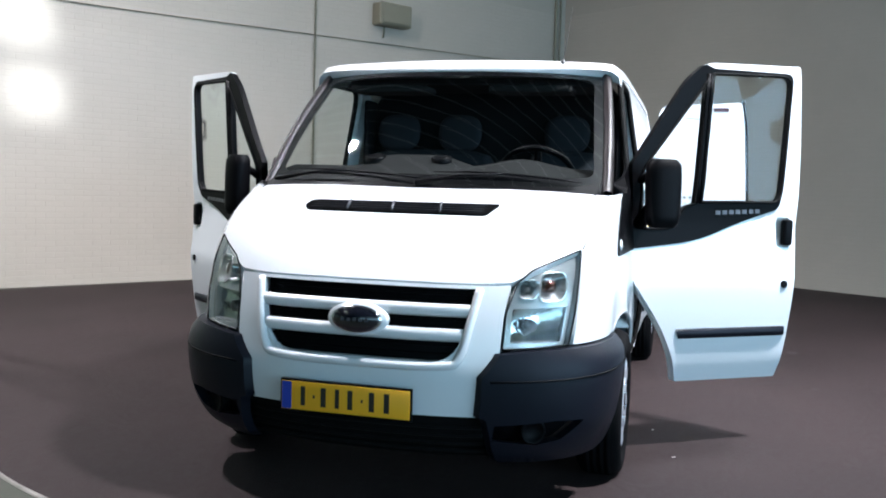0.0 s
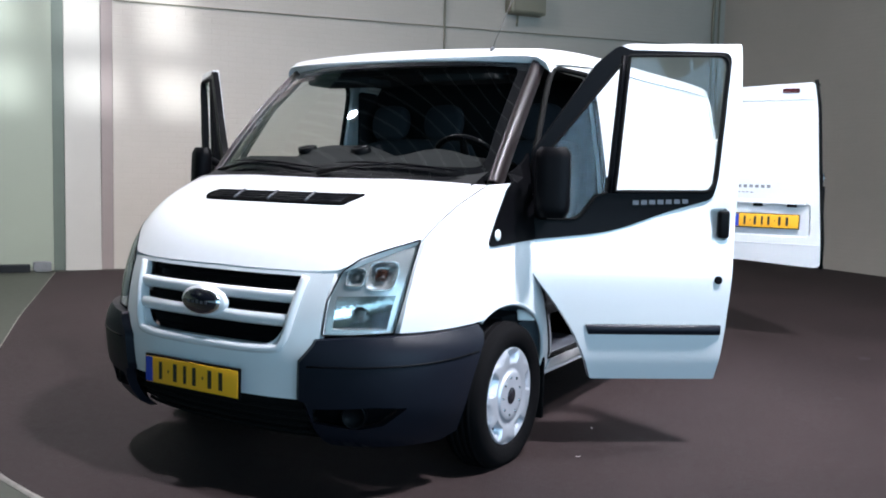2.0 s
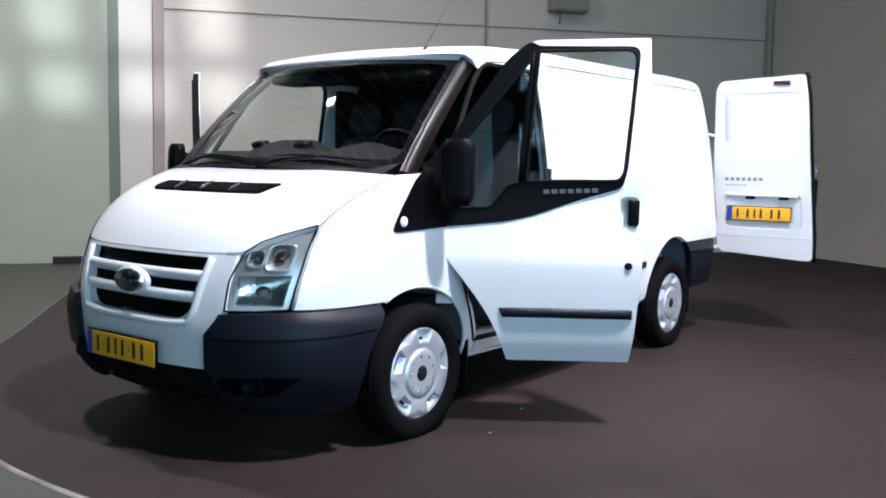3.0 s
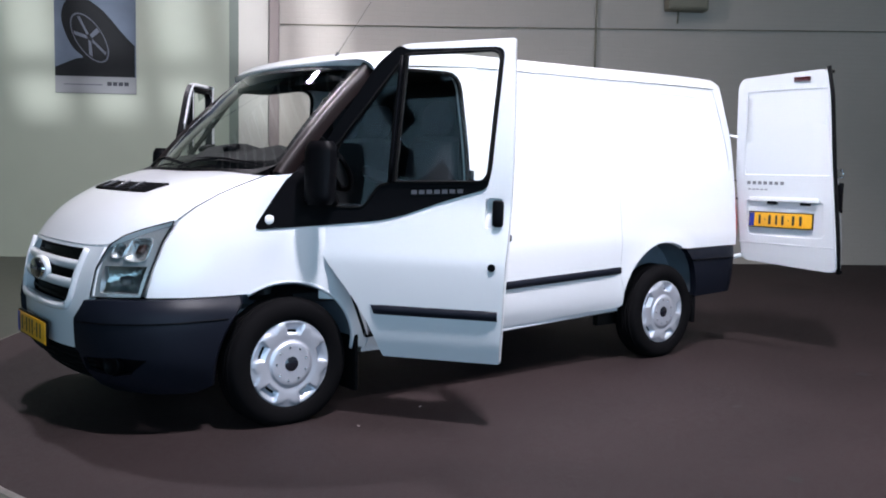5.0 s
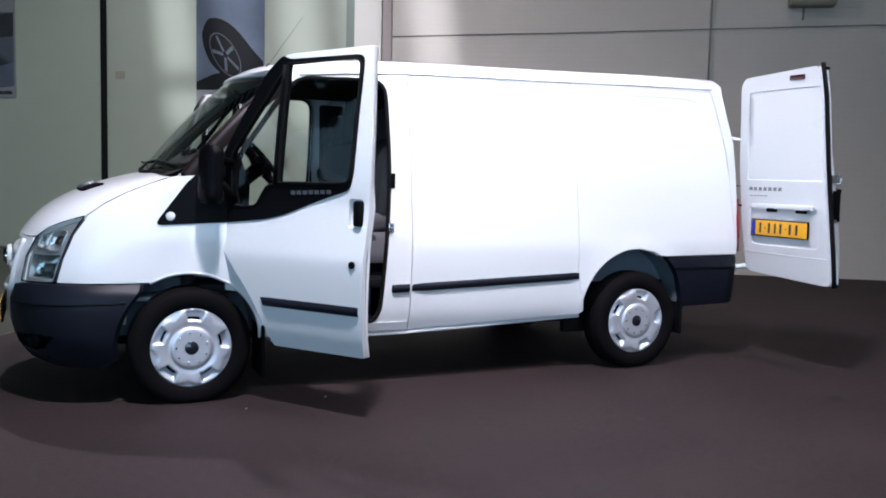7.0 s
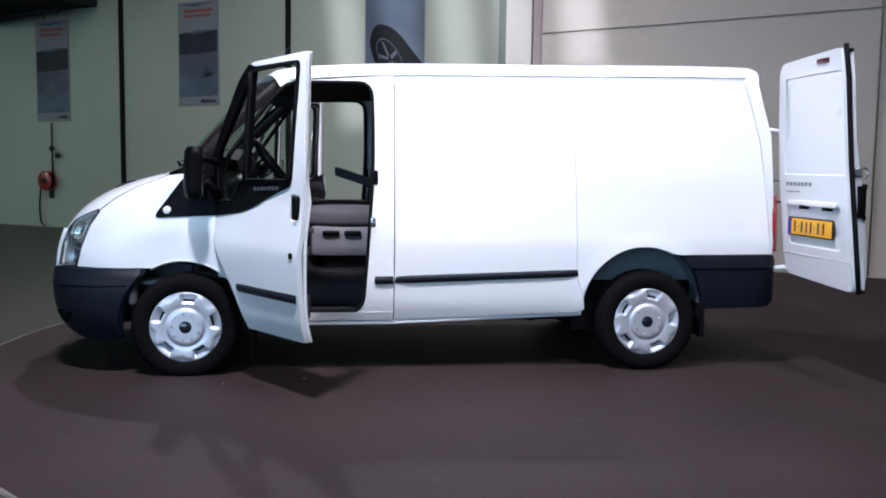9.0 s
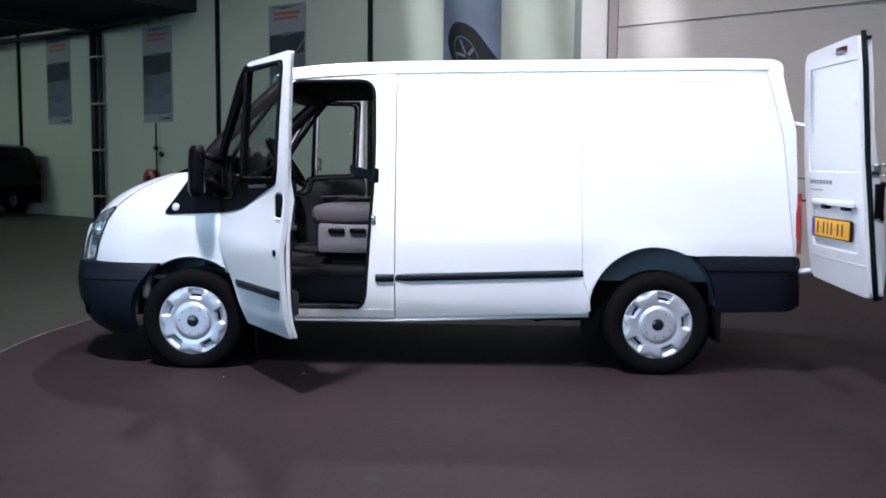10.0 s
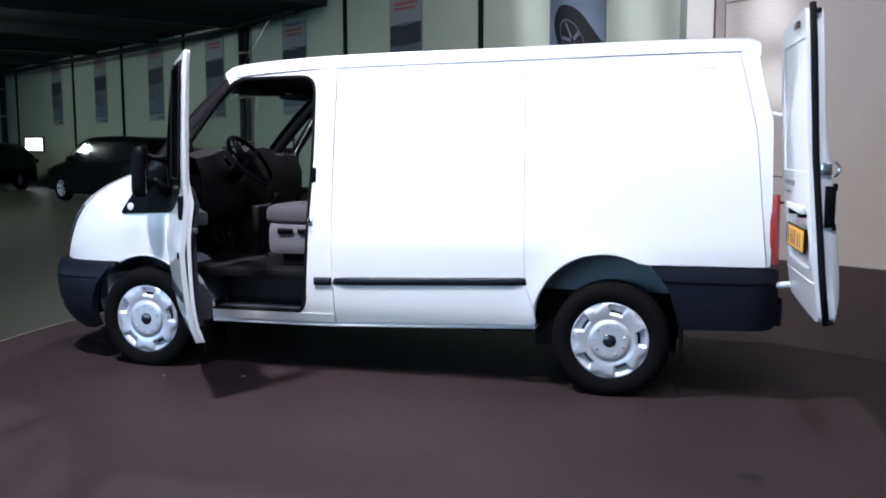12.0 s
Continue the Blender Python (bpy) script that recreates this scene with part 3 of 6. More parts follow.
def body_side(s):
    """All fixed side panels on one side; s is -1 for the driver's side."""
    say = dict(rim=0.02)
    # front wing
    seam = [(nose_x(y, z) + 0.007, z) for y, z in BONNET_SIDE]
    wing = [(nose_x(0.786, 0.675) + 0.004, 0.675), (nose_x(0.796, 0.80) + 0.004, 0.80), (nose_x(0.801, 0.93) + 0.004, 0.93)] + seam + [(0.06, 1.262), (0.10, 1.262),
            (0.19, 1.35), (0.19, 0.86), (0.24, 0.795), (0.32, 0.70), (0.40, 0.585), (0.455, 0.47), (0.50, 0.345), (0.40, 0.345)]
    cx, cz, r = FRONT_ARCH
    wing += arc(cx, cz, r, 4, 119, 22)
    part("front_wing", sheet(wing, on_side(s), 0.045, **say, rim_way=(0, -s, 0)), PAINT, van)
    # black triangle at the foot of the windscreen pillar
    tri = rounded([(-0.195, 0.985), (-0.08, 0.992), (0.19, 1.005), (0.19, 1.40), (0.11, 1.31), (0.0, 1.245)], [0.05, 0.05, 0.005, 0.005, 0.01, 0.05])
    part("wing_trim", sheet(tri, on_side(s, 0.006), 0.05, rim=0.012, rim_way=(0, -s, 0)), BLACK, van)
    bm = spin(bmesh.new(), [(0.0, 0.005), (0.018, 0.004), (0.025, 0.001), (0.026, -0.004)], (-0.105, s * (side_y(-0.105, 1.035) + 0.006), 1.035), (0, s, 0), 16)
    part("indicator", bm, PAINT_IN, van, "round clear side repeater lamp")
    # frame round the cab door: rear post, sill and the rail over the door
    lower = [p for p in OPENING if p[1] < 0.5 or p[0] > 0.61]
    k = max(range(len(lower)), key=lambda i: (lower[i][1] > 1.5, -lower[i][0]))
    ring = lower[:k + 1]
    part("door_post", sheet([(0.45, 0.335), (1.285, 0.345), (1.285, eave(1.285)), (0.60, eave(0.60) - 0.004)] + list(reversed(ring)), on_side(s), 0.05, rim=0.05, rim_way=(0, -s, 0)), PAINT, van)
    # rubber seal round the opening
    bm = tube(bmesh.new(), [(x, s * (side_y(x, z) - 0.012), z) for x, z in dense(OPENING, 0.05) + dense(OPENING, 0.05)[:1]], 0.016, 6, False)
    part("door_seal", bm, SEAL, van)
    y = side_y(1.17, 1.25)
    part("door_buffer", boxes(bmesh.new(), ((1.152, min(s * (y - 0.01), s * (y + 0.012)), 1.205), (1.182, max(s * (y - 0.01), s * (y + 0.012)), 1.295)), bevel=0.005), BLACK, van, "black rubber buffer on the door post")
    y = side_y(1.15, 0.97)
    bm = boxes(bmesh.new(), ((1.138, min(s * (y - 0.01), s * (y + 0.004)), 0.94), (1.170, max(s * (y - 0.01), s * (y + 0.004)), 1.00)), bevel=0.003)
    tube(bm, [(1.146, s * (y + 0.002), 0.955), (1.146, s * (y + 0.03), 0.955), (1.146, s * (y + 0.03), 0.985), (1.146, s * (y + 0.002), 0.985)], 0.006, 6)
    part("striker", bm, CHROME, van, "metal latch striker")
    # long side panel
    mid = [(1.291, 0.347), (2.50, 0.395), (2.525, 0.41), (2.512, 0.50), (2.475, 0.60), (2.462, 0.68), (2.437, eave(2.43)), (1.291, eave(1.291))]
    part("side_panel", sheet(mid, on_flank(s), 0.04, **say, rim_way=(0, -s, 0)), PAINT, van)
    cx, cz, r = REAR_ARCH
    quarter = [(2.440, eave(2.44)), (2.465, 0.68), (2.478, 0.60), (2.515, 0.50), (2.528, 0.41)] + arc(cx, cz, r, 180, 62, 22) + [(3.16, 0.772), (3.765, 0.778), (3.735, 1.10), (3.70, 1.50), (3.645, 1.75), (3.60, eave(3.60))]
    part("rear_quarter_panel", sheet(quarter, on_flank(s), 0.04, **say, rim_way=(0, -s, 0)), PAINT, van)
    corner = [(3.771, 0.778), (3.741, 1.10), (3.706, 1.50), (3.651, 1.75), (3.606, eave(3.60)), (3.70, eave(3.69)), (3.733, 1.76), (3.785, 1.56), (3.79, 1.16), (3.79, 0.778)]
    def rear_corner(x, z):
        t = max(0, x - 3.62) / 0.25
        return Vector((x, s * (side_y(x, z) - 0.045 * t ** 3), z))
    part("rear_corner_panel", sheet(corner, rear_corner, 0.05, **say, rim_way=(-0.4, -s, 0)), PAINT, van)
    seam = [(3.768, 0.78), (3.753, 0.94), (3.738, 1.10), (3.720, 1.30), (3.703, 1.50), (3.678, 1.64), (3.648, 1.75), (3.603, eave(3.60))]
    part("panel_seam", tube(bmesh.new(), [(x, s * (side_y(x, z) - 0.003), z) for x, z in seam], 0.0021, 6), SEAMLINE, van)
    # tail lamp
    bm = bmesh.new()
    rows = []
    for i in range(13):
        z = 0.79 + 0.375 * i / 12
        bulge = math.sin(math.pi * i / 12) ** 0.35
        y = side_y(3.7, z) - 0.03
        rows.append([(3.782, s * (y + 0.018 * bulge), z), (3.80, s * (y + 0.02 * bulge), z), (3.825, s * (y + 0.002 * bulge), z), (3.838, s * (y - 0.04), z), (3.838, s * (y - 0.11), z)])
    grid(bm, rows)
    part("tail_lamp", bm, RED, van, "tall red tail lamp")
    # rub strip
    def rub(x0, x1, z0, z1, name="rub_strip"):
        zz = lambda x: z0 + (z1 - z0) * (x - x0) / (x1 - x0)
        bm = bmesh.new()
        rows = []
        n = 14
        for i in range(n + 1):
            x = x0 + (x1 - x0) * i / n
            cut = 0.02 if i in (0, n) else 0
            y = side_y(x, zz(x))
            rows.append([(x, s * (y - 0.002), zz(x) - 0.026 + cut * 0.4), (x, s * (y + 0.012 - cut * 0.5), zz(x) - 0.020), (x, s * (y + 0.018 - cut * 0.8), zz(x)), (x, s * (y + 0.012 - cut * 0.5), zz(x) + 0.020), (x, s * (y - 0.002), zz(x) + 0.026)])
        grid(bm, rows)
        part(name, bm, GREY, van, "dark grey rubbing strip")
    rub(1.165, 1.283, 0.605, 0.608)
    rub(1.293, 2.485, 0.609, 0.652)
    # wheel-arch lips and wells
    for (cx, cz, r), a0, a1 in ((FRONT_ARCH, 2, 121), (REAR_ARCH, 62, 181)):
        bm = tube(bmesh.new(), [(x, s * (side_y(x, z) - 0.008), z) for x, z in arc(cx, cz, r + 0.002, a0, a1, 30)], 0.011, 6)
        part("arch_lip", bm, PAINT, van)
        bm = bmesh.new()
        rows = []
        for a in range(0, 181, 10):
            x, z = cx + (r + 0.012) * math.cos(radians(a)), cz + (r + 0.012) * math.sin(radians(a))
            rows.append([(x, s * (min(side_y(max(x, -0.5), max(0.2, z)), 0.95) - 0.02 - 0.01 * k - 0.4 * (k > 0) * k / 3), z) for k in range(4)])
        grid(bm, rows)
        part("wheel_well", bm, WELL, van)
        bm = bmesh.new()
        grid(bm, [[(cx + q * r * 1.05 * math.cos(radians(a)), s * (0.73 if cx > 1 else 0.55), cz + q * r * 1.05 * math.sin(radians(a))) for a in range(0, 181, 12)] for q in (0.001, 1)])
        part("well_back", bm, WELL, van)
        if cx > 1:
            # black box standing in for the unlit hollow under the inner panel
            bm = boxes(bmesh.new(), ((cx - 0.42, min(s * 0.70, s * 0.745), 0.24), (cx + 0.40, max(s * 0.70, s * 0.745), 0.580)), bevel=0.006)
            part("well_dark_panel", bm, UNDER, van, "black panel standing in for the dark void behind the rear wheel")
        if cx < 1:
            bm = tube(bmesh.new(), [(0.0, s * 0.66, 0.30), (0.02, s * 0.62, 0.52), (0.03, s * 0.60, 0.74)], [0.035, 0.028, 0.05], 10)
            part("suspension_strut", bm, STEEL, van)
            coil = [(0.02 + 0.075 * math.cos(a), s * 0.62 + 0.075 * math.sin(a), 0.50 + 0.0115 * a) for a in [0.4 * k for k in range(48)]]
            part("suspension_spring", tube(bmesh.new(), coil, 0.010, 6), UNDER, van)
            for x0, x1, y0, y1, z0, z1 in ((-0.30, -0.10, 0.60, 0.80, 0.56, 0.585), (-0.36, -0.33, 0.62, 0.84, 0.44, 0.62), (0.10, 0.24, 0.58, 0.80, 0.62, 0.645)):
                bm = boxes(bmesh.new(), ((x0, min(s * y0, s * y1), z0), (x1, max(s * y0, s * y1), z1)), bevel=0.008)
                part("inner_wing_brace", bm, BRACE, van)
    # underside of the sill
    bm = bmesh.new()
    grid(bm, [[(x, s * (side_y(x, 0.345) - d), z + 0.05 * max(0, x - 1.2) / 1.3) for d, z in ((0.0, 0.349), (0.005, 0.338), (0.006, 0.330), (0.001, 0.322), (0.008, 0.313), (0.05, 0.311), (0.16, 0.316))] for x in (0.45, 0.7, 1.0, 1.25, 1.5, 1.8, 2.1, 2.3, 2.52)])
    part("sill_lip", bm, PAINT, van)
    sill = [(0.47, 0.339), (1.282, 0.348), (1.282, 0.398), (1.10, 0.398), (0.48, 0.396)]
    part("sill_cover", sheet(sill, on_side(s, 0.007), 0.05, rim=0.006, rim_way=(0, -s, 0)), PAINT, van)
    # rear side bumper
    rb = [(3.165, 0.766), (3.262, 0.65), (3.318, 0.47), (3.325, 0.41), (3.835, 0.425), (3.845, 0.76), (3.77, 0.772)]
    part("rear_bumper_side", sheet(rounded(rb, [0.01, 0.05, 0.05, 0.02, 0.05, 0.03, 0.02]), lambda x, z: Vector((x, s * (side_y(x, z) + 0.012 - 0.012 * (z > 0.74) - 0.10 * max(0, (x - 3.66) / 0.19) ** 3), z)), 0.05, rim=0.05, rim_way=(0, -s, 0)), GREY, van, "dark grey plastic rear bumper")
    # raised black line on the grey bumper, its colour giving a groove's shade
    bm = tube(bmesh.new(), [(x, s * (side_y(x, 0.68) + 0.013 - 0.10 * max(0, (x - 3.66) / 0.19) ** 3), 0.683) for x in (3.23, 3.4, 3.55, 3.68, 3.76, 3.82)], 0.006, 6)
    part("bumper_groove", bm, BLACK, van)
    # mud flaps
    for x, zt, zb in ((0.40, 0.42, 0.115), (3.34, 0.44, 0.215)):
        bm = boxes(bmesh.new(), ((x - 0.012, min(s * 0.66, s * 0.93), zb), (x + 0.012, max(s * 0.66, s * 0.93), zt)), bevel=0.008)
        part("mud_flap", bm, RUBBER, van)
    # gutter line
    bm = tube(bmesh.new(), [(x, s * (side_y(x, eave(x)) - 0.002), eave(x) + 0.004) for x in [0.62 + 0.25 * i for i in range(13)]], 0.006, 6)
    part("roof_gutter", bm, PAINT_IN, van)
    # two fine gutter lines under the roof's edge
    for x0, x1, drop in ((1.30, 3.60, 0.014), (1.30, 3.48, 0.072)):
        pts = []
        for k in range(21):
            x = x0 + (x1 - x0) * k / 20
            z = eave(x) - drop - (0.018 * max(0, (k - 18) / 2) ** 2 if drop > 0.05 else 0)
            pts.append((x, s * (side_y(x, z) - 0.0052), z))
        part("gutter_line", tube(bmesh.new(), pts, 0.0025, 6), SEAMLINE, van)
    # windscreen pillar
    bm = bmesh.new()
    rows = []
    foot, head = Vector((-0.02, s * 0.855, 1.262)), Vector((0.575, s * 0.775, 1.868))
    for i in range(9):
        p = foot.lerp(head, i / 8)
        p.x -= 0.03 * math.sin(math.pi * i / 8)
        p.y += s * 0.012 * math.sin(math.pi * i / 8)
        rows.append([p + Vector((0.05, 0, -0.042)), p + Vector((0.020, s * 0.006, -0.012)), p + Vector((-0.002, s * 0.002, 0.006)), p + Vector((-0.024, -s * 0.024, 0.011)), p + Vector((-0.010, -s * 0.045, -0.01)), p + Vector((0.045, -s * 0.03, -0.042))])
    rows = [r + [r[0]] for r in rows]
    grid(bm, rows)
    part("windscreen_pillar", bm, BROWN, van, "satin black-brown windscreen pillar")


for s in (-1, 1):
    body_side(s)


def screen_at(u, v, lift=0.0):
    """The windscreen: u from -1 to 1 across, v from 0 at its foot to 1 at its head."""
    foot = Vector((-0.165 + 0.135 * abs(u) ** 2.2, u * 0.80, 1.270))
    head = Vector((0.368 + 0.170 * abs(u) ** 2.2, u * 0.725, 1.862 - 0.010 * abs(u) ** 3))
    p = foot.lerp(head, v)
    p += Vector((-0.70, 0, 0.72)) * (0.022 * math.sin(math.pi * v) + lift)
    return p


# ---------------------------------------------------------------- roof, rear, floor
def roof():
    bm = bmesh.new()
    rows = []
    for t in [i / 30 for i in range(30)] + [0.985, 0.993, 1.0]:
        row = []
        for j in range(-14, 15):
            a = j / 14
            y0 = abs(a)
            x0 = 0.40 + 0.175 * y0 ** 2.4
            x = x0 + (3.712 - x0) * t ** 1.2
            w = lerp(WIDTH, eave(x)) - 0.0
            if y0 < 0.8:
                y, z = y0 / 0.8 * (w - 0.09), roof_z(x) + 0.022 * (1 - (y0 / 0.8) ** 2)
            else:
                b = (y0 - 0.8) / 0.2 * math.pi / 2
                y, z = w - 0.09 + 0.09 * math.sin(b), eave(x) + (roof_z(x) - eave(x)) * math.cos(b) ** 0.8
            z -= 0.035 * max(0, 1 - t / 0.05) ** 1.6
            z -= 0.022 * max(0, (t - 0.982) / 0.018) ** 2
            row.append((x, math.copysign(y, a) if a else 0.0, z))
        rows.append(row)
    grid(bm, rows)
    part("roof", bm, PAINT, van)
    # front of the roof, rolled down to the head of the windscreen
    bm = bmesh.new()
    lip = []
    for j in range(-14, 15):
        a = j / 14
        y0 = abs(a)
        edge_point = Vector(rows[0][j + 14])
        u = max(-1.035, min(1.035, edge_point.y / 0.745))
        foot = screen_at(u, 1.0, 0.003)
        mid = foot.lerp(edge_point, 0.5) + Vector((-0.006, 0, 0.010))
        lip.append([foot + Vector((0.012, 0, -0.012)), foot, foot.lerp(mid, 0.55) + Vector((-0.003, 0, 0.004)), mid, edge_point])
    grid(bm, lip)
    part("roof_front_lip", bm, PAINT, van)
    # aerial
    bm = tube(bmesh.new(), [(0.50, -0.54, 1.905), (0.51, -0.54, 1.935)], [0.014, 0.008], 10)
    tube(bm, [(0.51, -0.54, 1.93), (0.62, -0.545, 2.09), (0.72, -0.55, 2.235)], 0.0016, 6)
    part("aerial", bm, STEEL, van)


def rear_and_floor():
    def back(y, z):
        return Vector((lerp([(0.4, 3.84), (0.78, 3.84), (1.16, 3.83), (1.56, 3.82), (1.76, 3.755), (1.95, 3.72)], z), y, z))
    part("rear_door_closed", sheet([(0.005, 0.45), (0.80, 0.45), (0.84, 1.0), (0.80, 1.5), (0.745, 1.8), (0.69, 1.93), (0.005, 1.95)], back, 0.1, rim=0.05, rim_way=(-1, 0, 0)), PAINT, van, "closed white rear door")
    bm = boxes(bmesh.new(), ((3.80, -0.83, 0.43), (3.875, 0.83, 0.60)), bevel=0.02)
    part("rear_step_bumper", bm, GREY, van, "dark grey plastic rear bumper")
    bm = boxes(bmesh.new(), ((1.3, -0.70, 0.60), (3.79, 0.70, 0.64)), bevel=0)
    part("load_floor", bm, UNDER, van)
    bm = boxes(bmesh.new(), ((-0.55, -0.50, 0.27), (3.35, 0.50, 0.40)), ((0.42, -0.86, 0.34), (2.5, 0.86, 0.40)), bevel=0.01)
    part("underbody", bm, UNDER, van)
    wall = [(-0.88, 0.42), (0.88, 0.42), (0.92, 0.9), (0.88, 1.3), (0.80, 1.75), (0.74, 1.86), (-0.74, 1.86), (-0.80, 1.75), (-0.88, 1.3), (-0.92, 0.9)]
    part("bulkhead", sheet(wall, lambda y, z: Vector((1.40, y, z)), 0.2, rim=0.02, rim_way=(1, 0, 0)), DASH, van)
    bm = boxes(bmesh.new(), ((-0.60, -0.48, 0.42), (-0.15, 0.48, 0.96)), bevel=0.02)
    part("engine_bay", bm, UNDER, van)
    bm = tube(bmesh.new(), [(1.9, -0.50, 0.30), (2.2, -0.60, 0.32), (2.45, -0.60, 0.335)], 0.02, 8)
    part("exhaust_pipe", bm, STEEL, van)
    bm = tube(bmesh.new(), [(2.12, -0.72, 0.345), (2.20, -0.80, 0.322), (2.34, -0.74, 0.345)], 0.010, 8)
    part("jacking_bracket", bm, UNDER, van)


roof()
rear_and_floor()


# ---------------------------------------------------------------- nose
def nose():
    # bonnet
    bonnet = [(-0.02, 0.905), (0.44, 0.905), (0.565, 0.912), (0.68, 0.975)] + BONNET_SIDE
    right = bonnet + [(0.6, 1.262), (0.3, 1.268), (0.0, 1.27)]
    outline = right + [(-y, z) for y, z in reversed(right[1:-1])]
    outline[0] = (0.0, 0.905)
    part("bonnet", sheet([(y, z) for y, z in outline], on_nose(), 0.04, rim=0.02, rim_way=(0.6, 0, -0.8)), PAINT, van)
    for s in (-1, 1):
        part("bonnet_seam", tube(bmesh.new(), [on_nose(0.0005)(s * y, z) for y, z in BONNET_SIDE], 0.0022, 6), GAPLINE, van)
    # centre of the bumper with the grille's hole
    right = [(0.475, 0.405), (0.484, 0.565), (0.54, 0.655), (0.545, 0.78), (0.558, 0.898)]
    face = right + [(0.44, 0.897), (-0.44, 0.897)] + [(-y, z) for y, z in reversed(right)]
    hole = rounded([(-0.375, 0.612), (0.375, 0.612), (0.445, 0.885), (-0.445, 0.885)], [0.09, 0.09, 0.012, 0.012], 6)
    part("front_panel", sheet(face, on_nose(), 0.045, holes=[hole], rim=0.035, rim_way=(1, 0, 0)), PAINT, van)
    # raised rim of the grille
    low = [p for p in smooth_line([(-0.452, 0.885), (-0.425, 0.74), (-0.395, 0.63), (-0.33, 0.598), (0, 0.592), (0.33, 0.598), (0.395, 0.63), (0.425, 0.74), (0.452, 0.885)], 5)]
    bm = tube(bmesh.new(), [on_nose(0.004)(*p) for p in low], 0.017, 8)
    part("grille_rim", bm, PAINT, van)
    part("grille_backing", sheet(hole, on_nose(-0.055), 0.08), BLACK, van)
    for z, w, h in ((0.803, 0.425, 0.025), (0.712, 0.405, 0.025)):
        bm = bmesh.new()
        rows = []
        for i in range(25):
            y = -w + 2 * w * i / 24
            x = nose_x(y, z)
            rows.append([(x + 0.03, y, z + h * 0.8), (x + 0.002, y, z + h), (x - 0.010, y, z + h * 0.3), (x - 0.008, y, z - h * 0.5), (x + 0.004, y, z - h), (x + 0.03, y, z - h * 0.8)])
        grid(bm, rows)
        part("grille_bar", bm, PAINT, van)
    for i in range(8):
        z = 0.635 + 0.032 * i
        bm = bmesh.new()
        grid(bm, [[(nose_x(y, z) + 0.045, y, z - 0.004), (nose_x(y, z) + 0.030, y, z), (nose_x(y, z) + 0.045, y, z + 0.004)] for y in [-0.40 + 0.1 * k for k in range(9)]])
        part("grille_slat", bm, BLACK, van)
    # badge: white seat, chrome oval, dark centre
    x = nose_x(0, 0.757)
    bm = bmesh.new()
    prof = [(1.0, 0.0), (1.0, 0.018), (0.94, 0.026), (0.0, 0.028)]
    for r, name, mat, lift in ((0.122, "badge_seat", PAINT, 0.0), (0.104, "badge_rim", CHROME, 0.014), (0.094, "badge_face", NAVY, 0.020)):
        bm = spin(bmesh.new(), prof, (0, 0, 0), (-1, 0, 0), 48)
        for v in bm.verts:
            bow = 0.12 * (v.co.y * r) ** 2
            v.co = Vector((x - lift + v.co.x + bow, v.co.y * r, 0.757 + v.co.z * r * 0.52))
        part(name, bm, mat, van, {"badge_rim": "chrome oval badge rim", "badge_face": "dark blue-black oval badge face"}.get(name, ""))
    bm = bmesh.new()
    for k in range(5):
        boxes(bm, ((x - 0.053, 0.05 - 0.024 * k - 0.006, 0.751), (x - 0.050, 0.05 - 0.024 * k + 0.006, 0.764 - 0.003 * (k % 2))), bevel=0)
    part("badge_mark", bm, MARK, van)
    # number plate
    number_plate(Vector((nose_x(0.26, 0.45) - 0.035, 0.030, 0.449)), Vector((0, -1, 0)), Vector((-1, 0, 0)))
    # lower black intake
    low = [(-0.60, 0.215), (0.60, 0.215), (0.56, 0.40), (-0.56, 0.40)]
    part("lower_intake", sheet(low, lambda y, z: on_nose(-0.035)(y, z), 0.06), UNDER, van)
    for z in (0.25, 0.285, 0.32, 0.355):
        bm = tube(bmesh.new(), [on_nose(-0.022)(y, z) for y in [-0.5 + 0.1 * k for k in range(11)]], 0.007, 6)
        part("intake_bar", bm, UNDER, van)
    # bumper corners
    for s in (-1, 1):
        cx, cz, r = FRONT_ARCH
        def at_arch(z):
            x = cx - math.sqrt(max(0, r * r - (z - cz) ** 2))
            f, d = lerp(NOSE, z), 0.66
            return math.degrees(math.acos(max(0, min(1, 1 - (x - f) / d)) ** 1.4))
        top = [(bumper_angle(0.484, 0.56), 0.562), (bumper_angle(0.54, 0.652), 0.650), (bumper_angle(0.66, 0.662), 0.662), (bumper_angle(0.80, 0.672), 0.668), (at_arch(0.66), 0.67)]
        down = [(at_arch(z), z) for z in (0.64, 0.6, 0.55, 0.48, 0.40, 0.33, 0.28, 0.245)]
        bottom = [(70, 0.215), (55, 0.205), (38, 0.20), (bumper_angle(0.52, 0.22), 0.205), (bumper_angle(0.50, 0.40), 0.40), (bumper_angle(0.475, 0.41), 0.41)]
        out = [(a / 60, z) for a, z in top + down + bottom]
        fog = [(a / 60, z) for a, z in rounded([(bumper_angle(0.525, 0.36), 0.318), (40, 0.298), (49, 0.318), (58, 0.392), (46, 0.398), (bumper_angle(0.53, 0.40), 0.380)], [0.01, 0.03, 0.03, 0.004, 0.02, 0.01])]
        place = on_bumper(s, 0.012)
        part("bumper_corner", sheet(out, lambda a, z: place(a * 60, z), 0.035, holes=[fog], rim=0.05, rim_way=(0.5, -0.6 * s, 0)), GREY, van, "dark grey plastic bumper corner")
        inner = on_bumper(s, -0.045)
        part("fog_recess", sheet(fog, lambda a, z: inner(a * 60, z), 0.05), BLACK, van)
